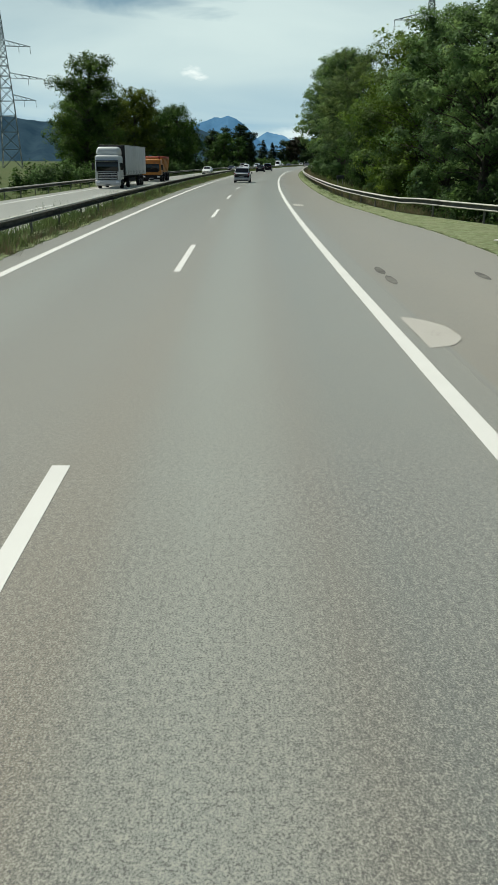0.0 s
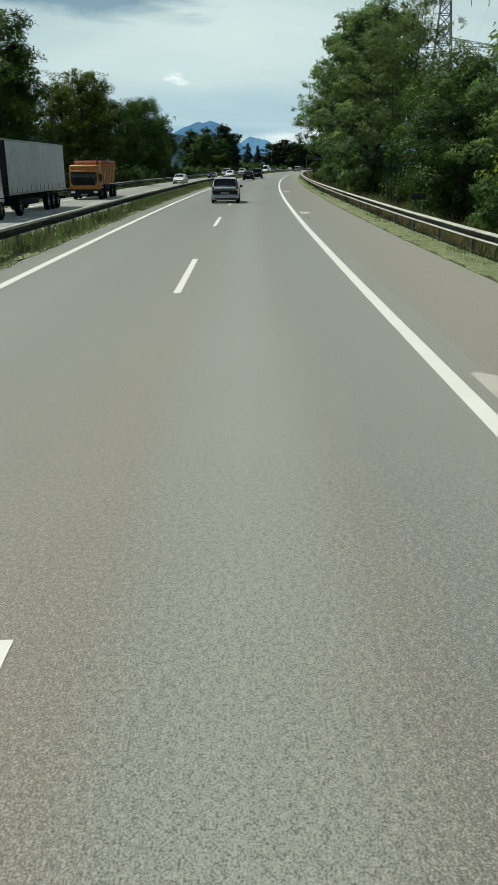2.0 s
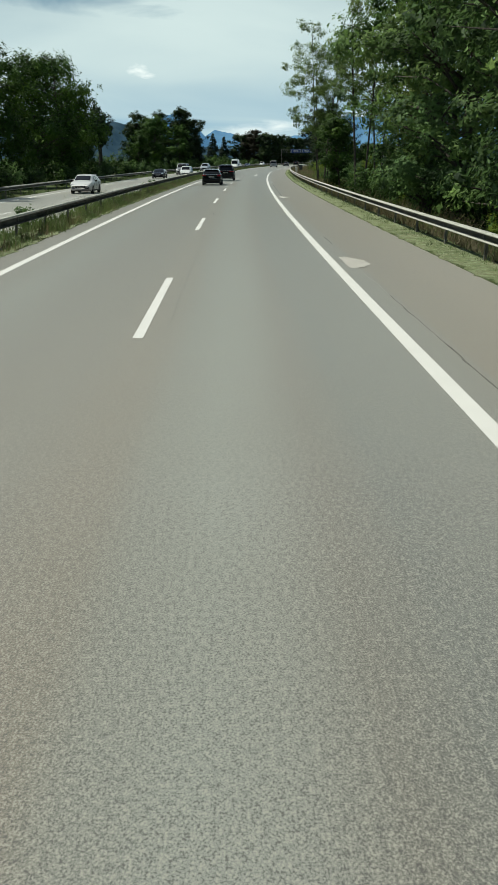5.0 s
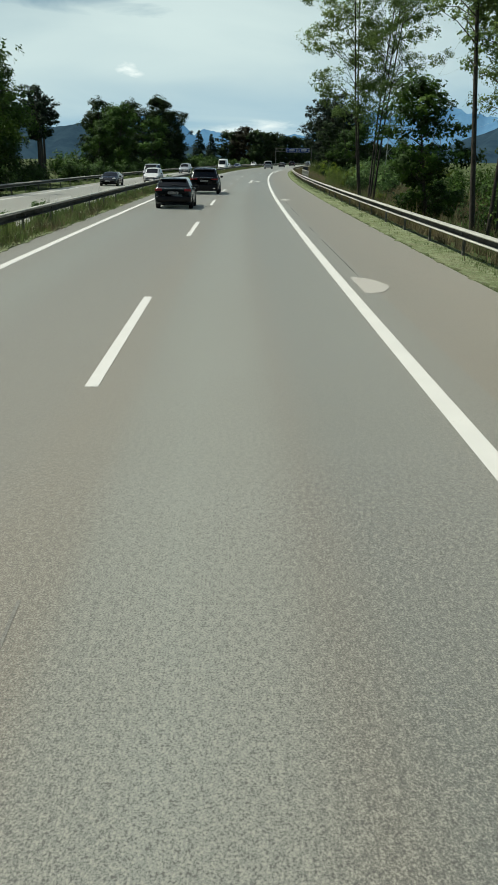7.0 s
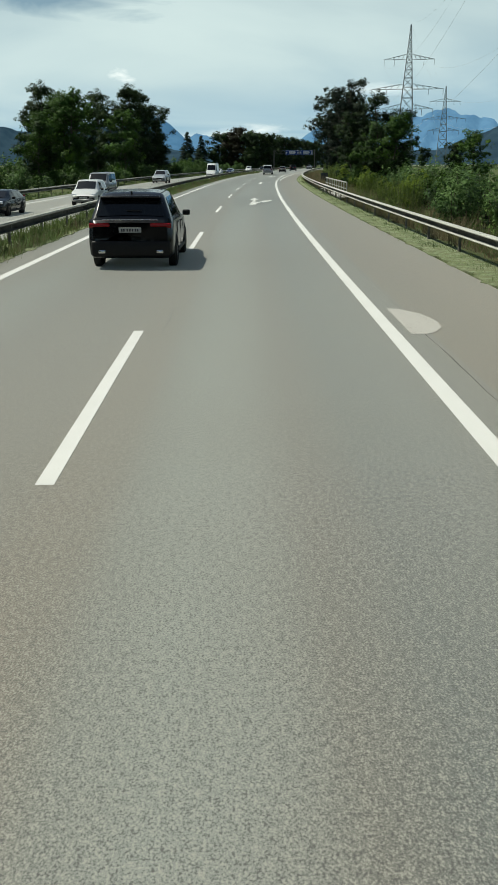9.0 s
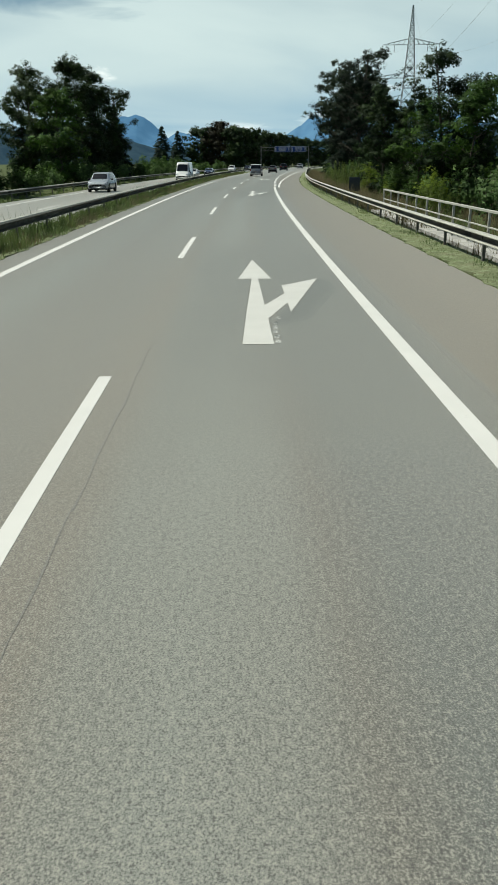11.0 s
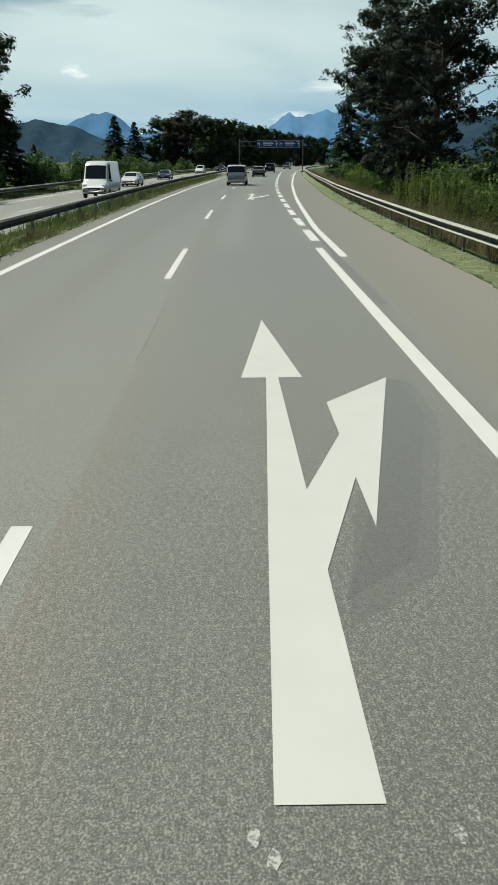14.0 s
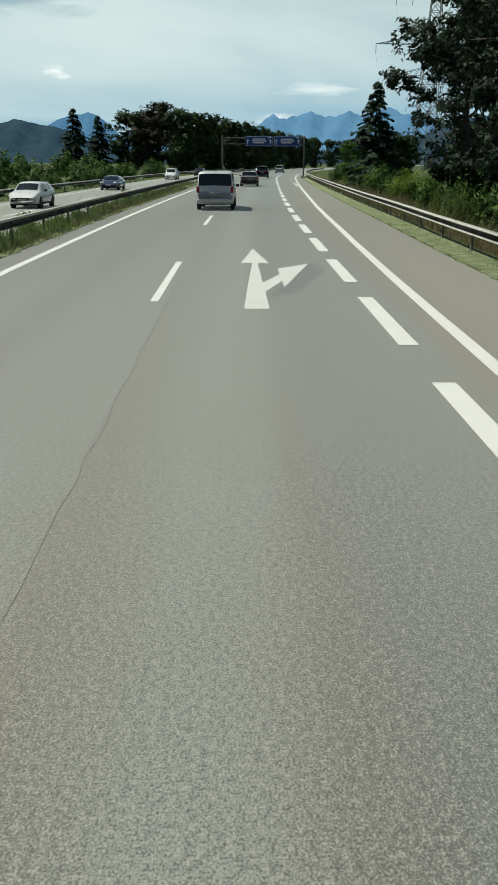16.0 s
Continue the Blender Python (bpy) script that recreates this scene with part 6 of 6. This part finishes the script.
def gantry(s, l0, l1):
    """An overhead sign bridge over the carriageway, with two blue boards."""
    root = thing("sign_gantry", "grey steel sign gantry with two blue direction boards", "road sign", m=put(s, 0))
    for l in (l0, l1):
        part("pole", rbox("pole", (0.24, 0.24, 6.6), (l, 0, 3.0), M["post"], 0.03), root)
        part("footing", rbox("footing", (0.9, 0.9, 0.5), (l, 0, 0.02), S["concrete"], 0.05), root)
    for z in (5.05, 5.95):
        part("beam", rbox("beam", (l1 - l0, 0.14, 0.12), (0.5 * (l0 + l1), 0.14, z), M["post"], 0.02), root)
    n = 9
    for i in range(n):
        x = l0 + (l1 - l0) * (i + 0.5) / n
        o = part("brace", rbox("brace", (0.07, 0.07, 1.3), (0, 0, 0), M["post"], 0.01, 1), root)
        o.matrix_basis = pose(x, 0.12, 5.5, 0, 45 if i % 2 else -45, 0)
    for x0, x1 in ((-1.25, 3.05), (3.25, 7.45)):
        b = part("board", rbox("board", (x1 - x0, 0.08, 1.50), (0.5 * (x0 + x1), -0.08, 5.45), S["sign_blue"], 0.05, 2), root, "blue board with white lines and arrows")
        w = x1 - x0
        for z in (6.13, 4.77):
            part("border", rbox("border", (w - 0.12, 0.01, 0.035), (0.5 * (x0 + x1), -0.126, z), S["sign_white"], 0.0, 1), b)
        for x in (x0 + 0.07, x1 - 0.07):
            part("border", rbox("border", (0.035, 0.01, 1.36), (x, -0.126, 5.45), S["sign_white"], 0.0, 1), b)
        # lines of writing too small to read, as plain bars
        for dx_, z, ww in ((0.0, 5.78, 0.46), (0.05, 5.50, 0.52), (-0.05, 5.22, 0.40)):
            part("bar", rbox("bar", (w * ww, 0.01, 0.13), (0.5 * (x0 + x1) + dx_, -0.127, z), S["sign_white"], 0.0, 1), b)
        part("bar", rbox("bar", (0.55, 0.01, 0.13), (x1 - 0.5, -0.127, 5.97), S["sign_white"], 0.0, 1), b)
        for x in (x0 + 0.36, x1 - 0.36):
            a = part("arrow", rbox("arrow", (0.10, 0.012, 0.5), (x, -0.127, 5.25), S["sign_white"], 0.0, 1), b)
            hd = bpy.data.meshes.new("arrow_head")
            hd.from_pydata([(x - 0.19, -0.134, 5.46), (x + 0.19, -0.134, 5.46), (x, -0.134, 5.74), (x - 0.19, -0.122, 5.46), (x + 0.19, -0.122, 5.46), (x, -0.122, 5.74)], [],
                           [(0, 1, 2), (5, 4, 3), (0, 3, 4, 1), (1, 4, 5, 2), (2, 5, 3, 0)])
            hd.materials.append(S["sign_white"])
            part("arrow_head", hd, a)
    return root


gantry(438.0, -4.95, 8.05)


def bridge_railing(s0, s1, l):
    root = thing("railing", "grey steel railing behind the guard rail at a culvert", "railing")
    n = int((s1 - s0) / 2.0)
    post = rbox("upright", (0.07, 0.07, 1.15), (0, 0, 0.50), M["steel"], 0.01, 1)
    for i in range(n + 1):
        s = s0 + (s1 - s0) * i / n
        o = part("upright", post, root)
        o.matrix_basis = put(s, l)
    for z, th in ((1.05, 0.075), (0.62, 0.045), (0.28, 0.045)):
        for i in range(n):
            a, b = at(s0 + (s1 - s0) * i / n, l, z), at(s0 + (s1 - s0) * (i + 1) / n, l, z)
            o = part("bar_rail", rbox("bar_rail", (th, (b - a).length + 0.01, th), (0, 0, 0), M["steel"], 0.01, 1), root)
            p = (a + b) / 2
            o.matrix_basis = pose(p.x, p.y, p.z, 0, 0, turn(s0 + (s1 - s0) * (i + 0.5) / n))
    part("kerb", ribbon("kerb", list(np.arange(s0 - 1, s1 + 1.1, 1.0)), (l - 0.45, l + 0.35), S["concrete"], 0.06, 0.6), root, "concrete edge slab")
    return root


bridge_railing(227.6, 247.6, 8.45)


def small_sign(label, s, l, w, h, z):
    root = thing("road_sign", label, "road sign", m=put(s, l, 0, 0))
    part("panel", rbox("panel", (w, 0.03, h), (0, 0, z), S["sign_back"], 0.015), root)
    for x in (-w * 0.32, w * 0.32):
        part("pole", rbox("pole", (0.06, 0.06, z + 0.9), (x, 0.05, (z - 0.9) / 2), M["post"], 0.015), root)


small_sign("dark small board on two poles behind the guard rail", 269.8, 9.6, 0.84, 1.0, 0.72)
small_sign("dark small board on two poles below the trees", 71.5, 9.4, 0.72, 0.30, 0.95)


def strut(bm, a, b, t):
    a, b = Vector(a), Vector(b)
    d = b - a
    q = d.to_track_quat("Z", "Y").to_matrix().to_4x4()
    bmesh.ops.create_cube(bm, size=1, matrix=Matrix.Translation((a + b) / 2) @ q @ Matrix.Diagonal((t, t, d.length, 1)))


def frame_mesh(name, bars, t):
    bm = bmesh.new()
    for a, b in bars:
        strut(bm, a, b, t)
    me = bpy.data.meshes.new(name)
    bm.to_mesh(me)
    bm.free()
    me.materials.append(S["mast"])
    return me


def pylon(label, p, yaw, h, arms, t=0.16):
    """A lattice mast with cross arms and hanging insulators; returns the wire points in the world."""
    root = thing("power_pylon", label, "power pylon", "power line masts", m=pose(p.x, p.y, p.z, 0, 0, yaw))
    wide = lambda z: 3.4 * (1 - z / h) ** 0.75 + 0.22 if z < h * 0.35 else max(0.12, (3.4 * (0.65 ** 0.75) + 0.22) * (1 - (z - h * 0.35) / (h * 0.66)) + 0.10)
    zs = [0]
    while zs[-1] < h - 1:
        zs.append(min(h, zs[-1] + max(1.6, wide(zs[-1]) * 1.9)))
    tower = []
    for z0, z1 in zip(zs[:-1], zs[1:]):
        a, b = wide(z0), wide(z1)
        c0 = [(-a, -a, z0), (a, -a, z0), (a, a, z0), (-a, a, z0)]
        c1 = [(-b, -b, z1), (b, -b, z1), (b, b, z1), (-b, b, z1)]
        for i in range(4):
            j = (i + 1) % 4
            tower += [(c0[i], c1[i]), (c0[i], c1[j]), (c0[j], c1[i]), (c1[i], c1[j])]
    part("tower", frame_mesh("tower", tower, t), root)
    ends = []
    for z, half in arms:
        w = wide(z)
        for sg in (-1, 1):
            bars = []
            tip = (sg * half, 0, z)
            n = 5
            for y in (-w, w):
                bars += [((sg * w, y, z), tip), ((sg * w, y, z + 1.9), tip)]
                for i in range(1, n):
                    u, u2 = i / n, (i - 0.5) / n
                    bars.append(((sg * (w + (half - w) * u), y * (1 - u), z), (sg * (w + (half - w) * u2), y * (1 - u2), z + 1.9 * (1 - u2))))
            part("cross_arm", frame_mesh("cross_arm", bars, t * 0.8), root)
        for sg in (-1, 1):
            for x in ((half - 0.2), half * 0.58) if half > 10 else (half - 0.2,):
                ins = part("insulator", lathe("insulator", [(0.0, 0.0), (0.0, 0.05)] + [(-0.3 - 0.22 * i + d, r) for i in range(9) for d, r in ((0.0, 0.05), (-0.05, 0.15), (-0.12, 0.05))] + [(-2.5, 0.0)], S["sign_back"], 8), root)
                ins.matrix_basis = pose(sg * x, 0, z, 0, -90, 0) @ pose(0, 0, 0)
                ends.append(root.matrix_basis @ Vector((sg * x, 0, z - 2.5)))
    ends.append(root.matrix_basis @ Vector((0, 0, h)))
    return ends


ARMS = ((24.5, 10.8), (32.0, 14.6), (43.0, 10.2))
far_s, far_l = 531.0, 36.9
base = at(far_s, far_l, -1.3)
pa = pylon("tall lattice power pylon above the roadside bushes", base, -12, 56, ARMS, 0.13)
b2 = at(247, 40.2, -3.2)
pb = pylon("lattice power pylon half hidden by roadside trees", b2, -8, 56, ARMS)
b3 = Vector((-87, 321, -1.0))
pylon("lattice power pylon beyond the opposite carriageway", b3, 12, 56, ARMS)
b4 = Vector((196.6, 737.8, -1.5))
pd = pylon("distant lattice power pylon near the hills", b4, -16, 53, ARMS)


def wire(a, b, sag):
    cu = bpy.data.curves.new("cable", "CURVE")
    cu.dimensions = "3D"
    sp = cu.splines.new("POLY")
    n = 25
    sp.points.add(n - 1)
    for i in range(n):
        u = i / (n - 1)
        p = a.lerp(b, u)
        sp.points[i].co = (p.x, p.y, p.z - 4 * sag * u * (1 - u), 1)
    cu.bevel_depth = 0.014
    cu.bevel_resolution = 1
    cu.materials.append(S["cable"])
    return cu


line = thing("power_line", "thin dark power cables between the pylons", "power line")
for a, b, sag in ((pb, pa, 9), (pa, pd, 8)):
    for p, q in zip(a[::2], b[::2]):
        part("cable", wire(p, q, sag), line)
